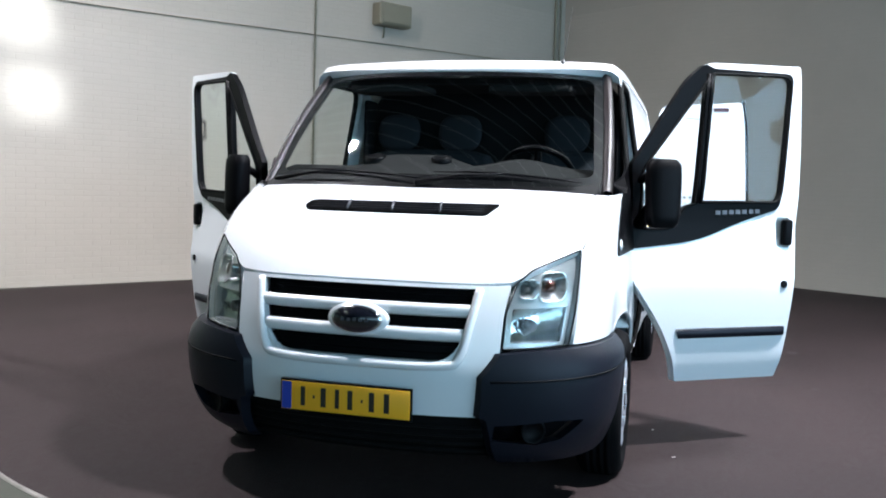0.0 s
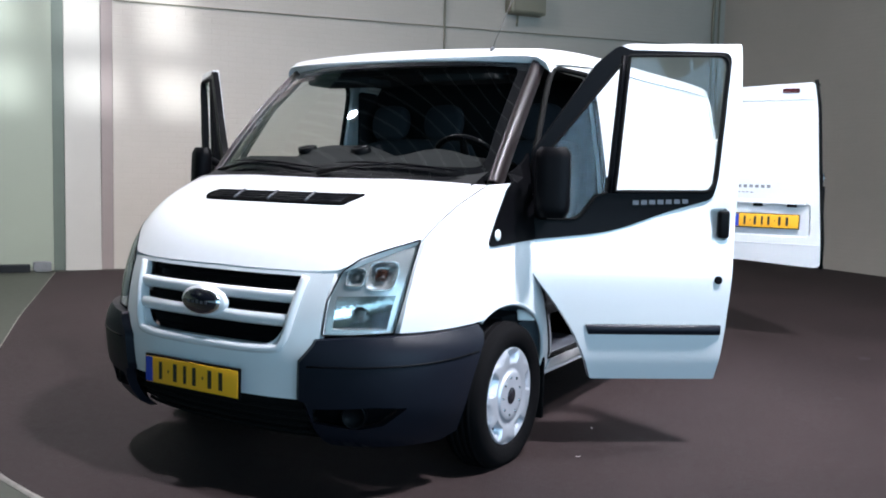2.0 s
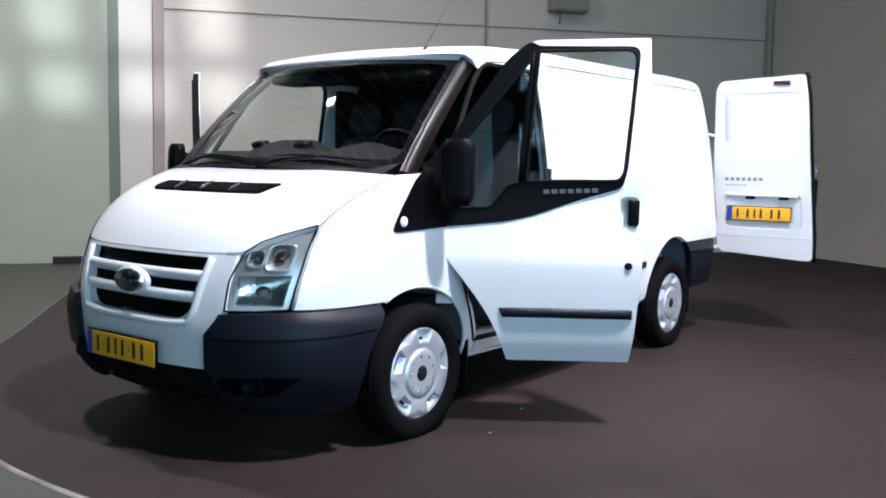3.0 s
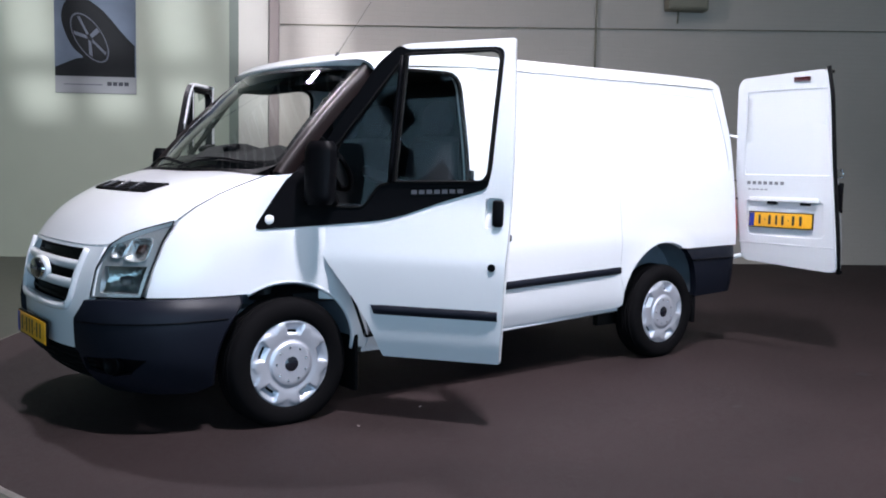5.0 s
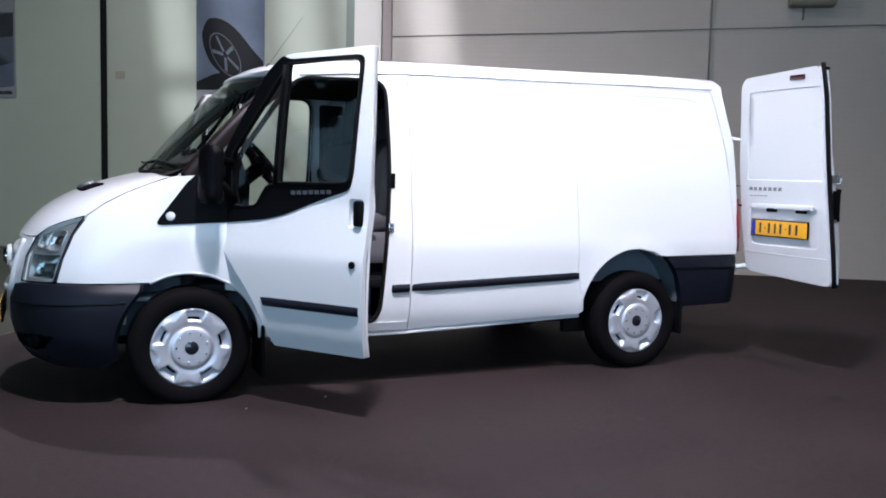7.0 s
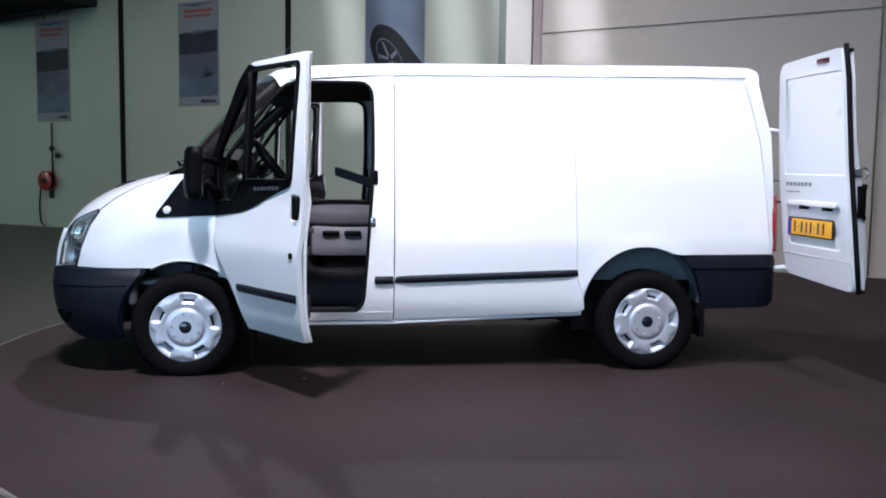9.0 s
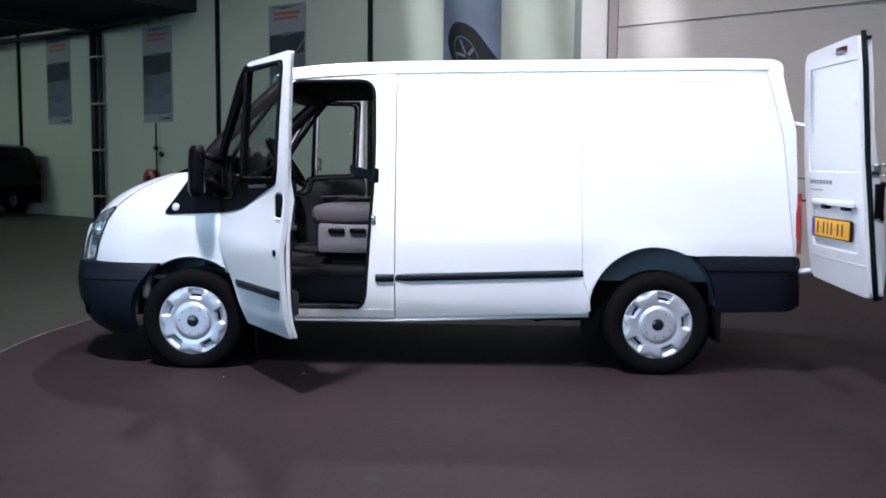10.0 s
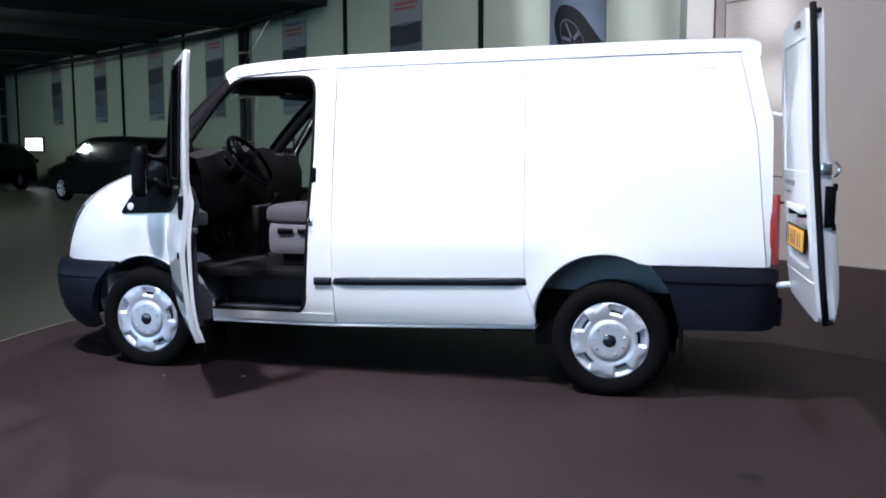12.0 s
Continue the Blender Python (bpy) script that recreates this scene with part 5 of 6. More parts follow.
# ---------------------------------------------------------------- wheels
def wheel(x, s, turn=8):
    c = Vector((x, s * 0.862, 0.313 if x == 0 else 0.330))
    axis = (0, s, 0)
    prof = [(0.205, -0.09), (0.25, -0.10), (0.295, -0.098), (0.318, -0.082), (0.328, -0.055), (0.330, -0.02), (0.330, 0.02), (0.328, 0.055), (0.318, 0.080), (0.305, 0.092), (0.280, 0.099), (0.255, 0.097), (0.235, 0.090), (0.222, 0.082), (0.215, 0.068), (0.205, 0.03), (0.205, -0.09)]
    bm = spin(bmesh.new(), prof, c, axis, 64)
    for v in bm.verts:  # flattened a little where it carries the load
        v.co.z = max(v.co.z, 0.0065)
    w = part("wheel", bm, RUBBER, van, "black tyre")
    # tread grooves as raised ribs
    for h in (-0.045, -0.015, 0.015, 0.045):
        bm = spin(bmesh.new(), [(0.3285, h - 0.011), (0.3325, h - 0.009), (0.3325, h + 0.009), (0.3285, h + 0.011)], c, axis, 64)
        for v in bm.verts:
            v.co.z = max(v.co.z, 0.0062)
        part("tread_rib", bm, RUBBER, w)
    # cover with five deep windows and shallow notches between them
    bm = bmesh.new()
    ref = Vector((0, 0, 1))
    ax = Vector(axis)

    def at(r, a, h):
        return c + ref * (r * math.sin(a)) + Vector((1, 0, 0)) * (r * math.cos(a)) + ax * h

    def height(r):
        return lerp([(0.0, 0.088), (0.05, 0.090), (0.108, 0.090), (0.114, 0.080), (0.15, 0.087), (0.19, 0.089), (0.214, 0.082), (0.222, 0.070)], r)
    rs = [0.036, 0.05, 0.09, 0.107, 0.110, 0.114, 0.128, 0.140, 0.152, 0.156, 0.168, 0.180, 0.192, 0.202, 0.207, 0.211, 0.216, 0.222]
    n = 180
    rows = []
    first = radians(84 + turn)
    for r in rs:
        row = []
        for k in range(n + 1):
            a = 2 * math.pi * k / n
            d = (a - first + math.pi / 5) % (2 * math.pi / 5) - math.pi / 5
            h = height(r)
            half = lerp([(0.15, 0.225), (0.21, 0.255)], r)
            if abs(d) < half and 0.155 < r < 0.209:
                h -= 0.042 * (1.0 if r < 0.169 else max(0.12, 1.0 - (r - 0.169) / 0.040))
            e = (a - first) % (2 * math.pi / 5) - math.pi / 5
            if abs(e) < 0.17 * (r - 0.175) / 0.03 and 0.180 < r < 0.213:
                h -= 0.006
            row.append(at(r, a, h))
        rows.append(row)
    grid(bm, rows)
    cover = part("wheel_cover", bm, RIM, w, "silver wheel cover with five windows")
    # black patch on each closed recess floor, in place of shade inside
    for k in range(5):
        a = first + k * 2 * math.pi / 5
        bm = bmesh.new()
        grid(bm, [[at(r, a + q, 0.0485) for q in (-0.20, -0.1, 0, 0.1, 0.20)] for r in (0.1565, 0.163, 0.170)])
        part("cover_window", bm, UNDER, cover)
    part("centre_cap", spin(bmesh.new(), [(0.038, 0.070), (0.038, 0.090), (0.034, 0.093), (0.0, 0.094)], c, axis, 24), NAVY, cover, "dark blue-black centre cap")
    for k in range(9):
        a = 2 * math.pi * k / 9 + 0.3
        part("cover_stud", spin(bmesh.new(), [(0.0065, 0.0), (0.0058, 0.004), (0.003, 0.0055), (0.0, 0.0058)], at(0.084, a, 0.090), axis, 8), CHROME, cover)
    part("brake_drum", spin(bmesh.new(), [(0.19, -0.06), (0.19, 0.045), (0.0, 0.05)], c, axis, 32), STEEL, w)
    return w


for x in (0.0, 2.95):
    for s in (-1, 1):
        wheel(x, s, 0 if x == 0 else -6)


# ---------------------------------------------------------------- rear door, swung right round
def rear_door():
    """Outer skin towards the nose, free edge out to the side, leaning a little."""
    def outer(d=0.0):
        def place(u, z):
            x = lerp([(0.55, 3.905), (0.78, 3.878), (1.2, 3.845), (1.6, 3.822), (2.1, 3.803)], z) + 0.03 * u + 0.015 * (u / 0.7) ** 4
            y = -0.885 - 1.11 * u - 0.02 * (1 - (z - 0.55) / 1.55)
            return Vector((x + d, y, 0.98 + (z - 0.98) * (0.962 if z > 0.98 else 0.90)))
        return place
    # u from the hinge (0) to the free edge
    shape = rounded([(0.03, 0.66), (0.06, 0.62), (0.69, 0.575), (0.69, 0.80), (0.665, 1.4), (0.645, 1.9), (0.62, 2.09), (0.05, 2.055), (0.015, 2.0), (0.0, 1.3)], [0.05, 0.05, 0.05, 0.1, 0.2, 0.2, 0.03, 0.03, 0.05, 0.2], 4)
    panel = rounded([(0.062, 1.315), (0.650, 1.315), (0.628, 1.955), (0.085, 1.955)], [0.02, 0.004, 0.004, 0.02], 4)
    plate_bay = rounded([(0.075, 0.835), (0.628, 0.835), (0.622, 1.13), (0.075, 1.13)], [0.06, 0.06, 0.03, 0.03], 4)
    door = part("rear_door", sheet(shape, outer(), 0.05, holes=[panel, plate_bay], rim=0.03, rim_way=(1, 0, 0)), PAINT, van, "white rear door swung fully open")
    part("window_blank", sheet(panel, outer(0.007), 0.07, rim=0.0), PAINT, door)
    part("window_blank_step", tube(bmesh.new(), [outer(0.004)(*q) for q in [(0.648, 1.315), (0.35, 1.315), (0.075, 1.315), (0.064, 1.33), (0.084, 1.94), (0.098, 1.955), (0.35, 1.955), (0.626, 1.955)]], 0.005, 6), PAINT, door)
    part("plate_bay", sheet(plate_bay, outer(0.022), 0.07), PAINT, door)
    part("plate_bay_step", tube(bmesh.new(), [outer(0.008)(*q) for q in plate_bay + plate_bay[:1]], 0.009, 8, False), PAINT, door)
    part("waist_crease", tube(bmesh.new(), [outer(0.0)(u, 0.775) for u in (0.02, 0.2, 0.4, 0.6, 0.68)], 0.005, 6), PAINT, door)
    part("inner_panel", sheet(shape, outer(0.075), 0.08, rim=0.045, rim_way=(-1, 0, 0)), PAINT_IN, door)
    # black seal along the free edge
    free = [(0.692, 0.57), (0.698, 0.80), (0.673, 1.4), (0.653, 1.9), (0.625, 2.11)]
    part("edge_seal", tube(bmesh.new(), [outer(0.030)(*q) for q in free], 0.0155, 8), SEAL, door, "black rubber edge seal")
    for u, z, w in ((0.63, 2.07, 0.03), (0.69, 0.585, 0.025)):
        a = outer(0.035)(u, z)
        part("seal_end", boxes(bmesh.new(), (tuple(a - Vector((0.0, 0.02, 0.008))), tuple(a + Vector((w, 0.02, 0.012)))), bevel=0.004), SEAL, door)
    # the door's white inner box, thicker towards its foot, seen past the seal
    deep = [(0.60, 0.075), (0.75, 0.100), (1.0, 0.104), (1.3, 0.094), (1.6, 0.076), (1.9, 0.058), (2.05, 0.045)]
    bm = bmesh.new()
    rows = []
    for i in range(21):
        z = 0.62 + 1.43 * i / 20
        d = lerp(deep, z)
        e = lerp([(0.57, 0.688), (0.8, 0.692), (1.4, 0.668), (2.1, 0.62)], z)
        rows.append([outer(0.035)(e, z), outer(d)(e - 0.006, z), outer(d + 0.012)(e - 0.035, z), outer(d + 0.015)(e - 0.3, z), outer(0.07)(e - 0.55, z)])
    part("inner_box", grid(bm, rows), PAINT, door)
    c = outer(lerp(deep, 1.335) - 0.012)(0.672, 1.335)
    bm = boxes(bmesh.new(), (tuple(c - Vector((0.03, 0.012, 0.028))), tuple(c + Vector((0.016, 0.01, 0.028)))), bevel=0.005)
    tube(bm, [c + Vector((0.024 + 0.022 * math.cos(a), -0.012, 0.03 * math.sin(a))) for a in [math.pi * (k / 6 - 0.6) for k in range(8)]], 0.007, 8)
    part("latch", bm, CHROME, door, "metal door latch")
    d = lerp(deep, 1.16)
    a, b = outer(0.05)(0.69, 1.06), outer(d + 0.012)(0.655, 1.255)
    part("inner_handle", boxes(bmesh.new(), ((a.x, a.y - 0.006, a.z), (b.x, b.y, b.z)), ((b.x - 0.01, a.y - 0.004, a.z - 0.012), (b.x + 0.006, b.y, a.z + 0.02)), ((b.x - 0.01, a.y - 0.004, b.z - 0.02), (b.x + 0.006, b.y, b.z + 0.012)), bevel=0.004), BLACK, door)
    # high brake lamp, handle bar with two plate lamps, name bars
    c = outer(-0.004)(0.47, 2.025)
    part("brake_lamp", boxes(bmesh.new(), (tuple(c - Vector((0.008, 0.062, 0.017))), tuple(c + Vector((0.01, 0.062, 0.017)))), bevel=0.005), DARKRED, door, "dark red high brake lamp")
    c = outer(0.0)(0.345, 1.128)
    part("plate_lamp_bar", boxes(bmesh.new(), (tuple(c - Vector((0.012, 0.27, 0.014))), tuple(c + Vector((0.03, 0.27, 0.020)))), bevel=0.006), PAINT_IN, door)
    for u in (0.27, 0.50):
        c = outer(0.0)(u, 1.108)
        part("plate_lamp", boxes(bmesh.new(), (tuple(c - Vector((0.018, 0.036, 0.016))), tuple(c + Vector((0.02, 0.036, 0.010)))), bevel=0.006), BLACK, door)
    for i in range(7):
        c = outer(-0.002)(0.10 + 0.040 * i, 1.255)
        part("name_bar", boxes(bmesh.new(), (tuple(c - Vector((0.002, 0.014, 0.012))), tuple(c + Vector((0.002, 0.014, 0.012)))), bevel=0), PALEMARK, door)
    for i in range(5):
        c = outer(-0.002)(0.105 + 0.03 * i, 1.205)
        part("name_bar", boxes(bmesh.new(), (tuple(c - Vector((0.002, 0.011, 0.004))), tuple(c + Vector((0.002, 0.011, 0.004)))), bevel=0), PALEMARK, door)
    for z, r, mat in ((1.60, 0.012, PAINT_IN), (1.265, 0.003, SEAL), (1.125, 0.007, SEAL), (0.66, 0.018, PAINT_IN)):
        a = Vector((3.775, -0.84, z))
        b = outer(0.03)(0.03, z)
        part("rear_hinge", tube(bmesh.new(), [a, (a + b) / 2 + Vector((0.005, -0.008, 0)), b], r, 8), mat, door)
    place = outer()
    number_plate(place(0.325, 0.973) + Vector((0.008, 0, 0)), (place(0.6, 0.968) - place(0.05, 0.968)).normalized(), Vector((-1, -0.09, 0)).normalized(), 0.94)
    return door


rear_door()


# ---------------------------------------------------------------- the cab's inside
def cab():
    bm = boxes(bmesh.new(), ((0.05, -0.87, 0.60), (1.40, 0.87, 0.655)), bevel=0.01)
    part("cab_floor", bm, DASH, van)
    for s in (-1, 1):
        bm = boxes(bmesh.new(), ((0.44, min(s * 0.60, s * 0.89), 0.375), (1.15, max(s * 0.60, s * 0.89), 0.402)), ((0.44, min(s * 0.60, s * 0.63), 0.40), (1.15, max(s * 0.60, s * 0.63), 0.63)), bevel=0.008)
        part("cab_step", bm, STEPMAT, van, "dark plastic cab step")
        bm = boxes(bmesh.new(), ((1.20, min(s * 0.76, s * 0.80), 0.40), (1.39, max(s * 0.76, s * 0.80), 1.80)), bevel=0.02)
        part("post_trim", bm, DASH, van)
    # headliner with a visor bulge
    bm = bmesh.new()
    grid(bm, [[(x, y, 1.858 - 0.02 * (abs(y) / 0.75) ** 4 - 0.05 * max(0, (0.62 - x) / 0.12)) for y in [-0.76 + 0.19 * k for k in range(9)]] for x in (0.50, 0.62, 0.8, 1.0, 1.40)])
    part("headliner", bm, LINER, van)
    for y in (-0.38, 0.38):
        bm = pillow(bmesh.new(), (0.44, y - 0.22, 1.765), (0.66, y + 0.22, 1.80), 0.5, 4)
        part("sun_visor", bm, LINER, van)
    # dashboard
    bm = bmesh.new()
    rows = []
    prof = [(-0.16, 1.240), (-0.04, 1.290), (0.10, 1.342), (0.22, 1.365), (0.30, 1.345), (0.345, 1.22), (0.34, 1.05), (0.31, 0.94), (0.22, 0.86), (0.12, 0.80)]
    for i in range(21):
        y = -0.80 + 0.08 * i
        row = []
        for x, z in prof:
            hood = 0.05 * math.exp(-((y + 0.40) / 0.18) ** 2) * (x > 0.05) * (z > 1.2) + 0.062 * math.exp(-((y - 0.14) / 0.24) ** 6) * (x > 0.0) * (z > 1.2)
            row.append((x + 0.05 * math.exp(-((y - 0.02) / 0.14) ** 4) * (z < 1.2), y, z + hood))
        rows.append(row)
    grid(bm, [row[:5] for row in rows])
    board = part("dashboard", bm, DASH_LIT, van, "dark plastic dashboard")
    part("dash_front", grid(bmesh.new(), [row[4:] for row in rows]), DASH, board, "dashboard front in a darker, shaded tone")
    for y in (0.32, -0.02):
        c = Vector((0.115, y, 1.408))
        part("dash_vent", spin(bmesh.new(), [(0.05, -0.02), (0.05, 0.005), (0.04, 0.008), (0.036, 0.0), (0.0, 0.002)], c, (-0.25, 0, 1), 20), BLACK, van)
    bm = boxes(bmesh.new(), ((0.28, -0.15, 0.62), (0.42, 0.20, 1.0)), bevel=0.03)
    part("centre_console", bm, DASH, van)
    bm = tube(bmesh.new(), [(0.42, 0.02, 0.95), (0.47, 0.02, 1.03), (0.48, 0.02, 1.08)], [0.03, 0.012, 0.02], 10)
    part("gear_lever", bm, BLACK, van)
    # steering wheel
    c = Vector((0.50, -0.43, 1.325))
    tilt = Matrix.Translation(c) @ Matrix.Rotation(radians(52), 4, "Y")
    bm = tube(bmesh.new(), [(0.195 * math.cos(a), 0.195 * math.sin(a), 0.0) for a in [2 * math.pi * k / 32 for k in range(33)]], 0.016, 8, False)
    for a in (0.1, 1.95, math.pi - 0.1 + 0.2, 4.35):
        tube(bm, [(0.05 * math.cos(a), 0.05 * math.sin(a), -0.02), (0.19 * math.cos(a), 0.19 * math.sin(a), 0.0)], [0.028, 0.016], 8)
    spin(bm, [(0.075, -0.03), (0.08, 0.0), (0.06, 0.02), (0.0, 0.026)], (0, 0, 0), (0, 0, 1), 24)
    tube(bm, [(0, 0, -0.02), (0, 0, -0.20)], 0.045, 12)
    bm.transform(tilt)
    part("steering_wheel", bm, BLACK, van, "black steering wheel")
    bm = tube(bmesh.new(), [c + Vector((-0.10, -0.10, -0.02)), c + Vector((-0.06, -0.24, 0.02))], [0.014, 0.009], 8)
    part("indicator_stalk", bm, BLACK, van)
    for y in (-0.34, -0.46, -0.56):
        bm = tube(bmesh.new(), [(0.25, y, 0.98), (0.30, y, 0.80), (0.36, y, 0.74)], 0.012, 6)
        boxes(bm, ((0.34, y - 0.03, 0.70), (0.37, y + 0.03, 0.78)), bevel=0.006)
        part("pedal", bm, BLACK, van)


def seat(y0, y1, heads, arm=False):
    """A cab seat: plastic base, cushion, back and headrests."""
    part("seat_base", boxes(bmesh.new(), ((0.84, y0 + 0.05, 0.655), (1.24, y1 - 0.05, 0.76)), bevel=0.02), DASH, van, "dark seat plinth")
    side = part("seat_skirt", pillow(bmesh.new(), (0.755, y0 + 0.005, 0.735), (1.28, y1 - 0.005, 0.935), 0.45, 5), SEATPLASTIC, van, "grey plastic seat skirt")
    if y0 < -0.5:
        for x in (0.89, 1.03):
            part("seat_lever", boxes(bmesh.new(), ((x - 0.055, y0 - 0.014, 0.868), (x + 0.055, y0 + 0.006, 0.902)), bevel=0.012, seg=3), BLACK, side)
    lean = lambda p: Vector((p.x + (p.z - 0.98) * 0.13, p.y, p.z))
    part("seat_cushion", pillow(bmesh.new(), (0.705, y0, 0.905), (1.28, y1, 1.055), 0.9, 6, None, 4), CLOTH, van, "grey cloth seat cushion")
    part("seat_back", pillow(bmesh.new(), (1.145, y0 + 0.015, 0.98), (1.275, y1 - 0.015, 1.50), 0.8, 6, lean, 4.5), CLOTH_BACK, van, "dark blue-grey cloth seat back with cab shade in its tone")
    for y in heads:
        bm = tube(bmesh.new(), [lean(Vector((1.20, y - 0.05, 1.47))), lean(Vector((1.20, y - 0.05, 1.56)))], 0.007, 6)
        tube(bm, [lean(Vector((1.20, y + 0.05, 1.47))), lean(Vector((1.20, y + 0.05, 1.56)))], 0.007, 6)
        part("headrest_post", bm, STEEL, van)
        part("headrest", pillow(bmesh.new(), (1.145, y - 0.135, 1.49), (1.255, y + 0.135, 1.715), 1.0, 6, lean, 2.8), CLOTH_BACK, van, "dark blue-grey cloth headrest with cab shade in its tone")
    if arm:
        rise = lambda p: Vector((p.x, p.y, p.z + 0.33 * (1.20 - p.x)))
        part("armrest", pillow(bmesh.new(), (0.91, y1 - 0.03, 1.155), (1.20, y1 + 0.05, 1.222), 0.6, 5, rise), TRIM_IN, van)


cab()
seat(-0.74, -0.22, (-0.47,), True)
seat(-0.06, 0.80, (0.19, 0.585))


# ---------------------------------------------------------------- along wall_north
def lay(u, z, off=0.0):
    return hall(u, NORTH - off, z)


def wall_thing(name, u0, u1, z0, z1, d0, d1, mat, parent=None, bevel=0.003, **tags):
    bm = boxes(bmesh.new(), ((u0, -d1, z0), (u1, -d0, z1)), bevel=bevel, seg=1)
    for v in bm.verts:
        v.co = hall(v.co.x, NORTH + v.co.y, v.co.z)
    bmesh.ops.recalc_face_normals(bm, faces=bm.faces)
    return part(name, bm, mat, parent, **tags)


# pale pilaster and the conduit line, box and vertical pipe on the brickwork
pil = wall_thing("pilaster", -0.855, -0.453, 0, TOP, 0.001, 0.05, PILASTER, label="pale painted pilaster against the hall wall", category="pilaster", kind="structure")
wall_thing("flange", -0.985, -0.858, 0, TOP, 0.001, 0.02, FLANGE, pil)
wall_thing("edge_strip", -0.450, -0.309, 0, TOP, -0.003, 0.012, STRIP, pil)
wall_thing("skirting_box", -1.66, -1.25, 0, 0.085, 0.02, 0.16, IRON, label="low dark box on the floor by the wall", category="box")
conduit = thing("conduit", lay(2, 3.3), label="thin horizontal cable conduit fixed to the wall", category="conduit")
bm = tube(bmesh.new(), [lay(-0.30, 3.245, 0.015), lay(2.0, 3.285, 0.015), lay(4.1, 3.33, 0.015), lay(9.25, 3.44, 0.015)], 0.007, 8)
ob = part("pipe", bm, BOXMAT, conduit)
ob.matrix_parent_inverse = Matrix.Translation(-lay(2, 3.3))
riser = thing("riser_pipe", lay(4.12, 3.3), label="thin vertical pipe on the brickwork wall", category="pipe")
ob = part("pipe", tube(bmesh.new(), [lay(4.12, 0.02, 0.03), lay(4.12, TOP - 0.02, 0.03)], 0.013, 10), BOXMAT, riser)
ob.matrix_parent_inverse = Matrix.Translation(-lay(4.12, 3.3))
for k, u in enumerate((9.02, 9.14)):
    t = thing("corner_pipe", lay(u, 2), label="thin grey pipe running up the corner of the hall", category="pipe", group="corner pipes")
    ob = part("pipe", tube(bmesh.new(), [lay(u, 0.02, 0.04), lay(u, TOP - 0.02, 0.04)], 0.022 - 0.008 * k, 10), BOXMAT, t)
    ob.matrix_parent_inverse = Matrix.Translation(-lay(u, 2))
junction = wall_thing("alarm_box", 5.10, 5.68, 3.60, 3.92, 0.0, 0.22, BOXMAT, label="grey-beige box mounted high on the brickwork wall", category="wall box", bevel=0.02)
ob = wall_thing("cover", 5.14, 5.64, 3.63, 3.89, 0.222, 0.235, BOXMAT, junction, bevel=0.005)
ob = part("cable", tube(bmesh.new(), [lay(5.30, 3.62, 0.04), lay(5.30, 3.52, 0.04), lay(5.30, 3.44, 0.02)], 0.012, 6), BOXMAT, junction)

# dark joints, posts and rails of the panelled part
for i, u in enumerate((-4.80, -8.60, -15.55, -19.4, -23.2, -28.8, -32.2, -34.6, -38.4, -42.2)):
    wall_thing("joint_post", u - 0.042, u + 0.042, 0, TOP if u > -9 else LOW, 0.0, 0.05, SEAM, label="dark upright post at a wall panel joint", category="post", group="wall joint posts")
for u in (-12.38, -30.2, -40.0):
    post = thing("steel_column", lay(u, 0, 0.2), label="dark steel column with pipes standing at the wall", category="column", group="steel columns")
    for du, d, r in ((-0.13, 0.10, 0.07), (0.10, 0.08, 0.045)):
        ob = part("pipe", tube(bmesh.new(), [lay(u + du, 0.0, d), lay(u + du, LOW - 0.001, d)], r, 12), IRON, post)
        ob.matrix_parent_inverse = Matrix.Translation(-lay(u, 0, 0.2))
    for z in (0.5, 1.5, 2.5, 3.5):
        ob = wall_thing("bracket", u - 0.22, u + 0.17, z - 0.02, z + 0.02, 0.001, 0.19, BOXMAT, post)
        ob.matrix_parent_inverse = Matrix.Translation(-lay(u, 0, 0.2))

# pipes and beams under the low ceiling
for k, (n, z, r) in enumerate(((0.25, LOW - 0.16, 0.05), (0.55, LOW - 0.30, 0.035))):
    t = thing("ceiling_pipe", lay(-20, z, n), label="dark pipe running under the low ceiling along the wall", category="pipe", group="ceiling pipes")
    pts = [lay(-46, z, n), lay(-30, z, n), lay(-16.5, z, n), lay(-12.6, z + 0.10 * k, n), lay(-9.6, z + 0.2, n)]
    ob = part("pipe", tube(bmesh.new(), pts, r, 10), IRON, t)
    ob.matrix_parent_inverse = Matrix.Translation(-lay(-20, z, n))
    for u in range(-45, -9, 5):
        ob = part("hanger", tube(bmesh.new(), [lay(u, z + r * 0.5, n), lay(u, LOW + 0.001, n)], 0.01, 6), IRON, t)
        ob.matrix_parent_inverse = Matrix.Translation(-lay(-20, z, n))
for u in range(-44, -9, 4):
    slab("ceiling_beam", u - 0.08, u + 0.08, -6.9, NORTH - 0.5, LOW - 0.24, LOW - 0.001, IRON, label="dark steel beam under the low ceiling", category="beam", group="ceiling beams", kind="structure")


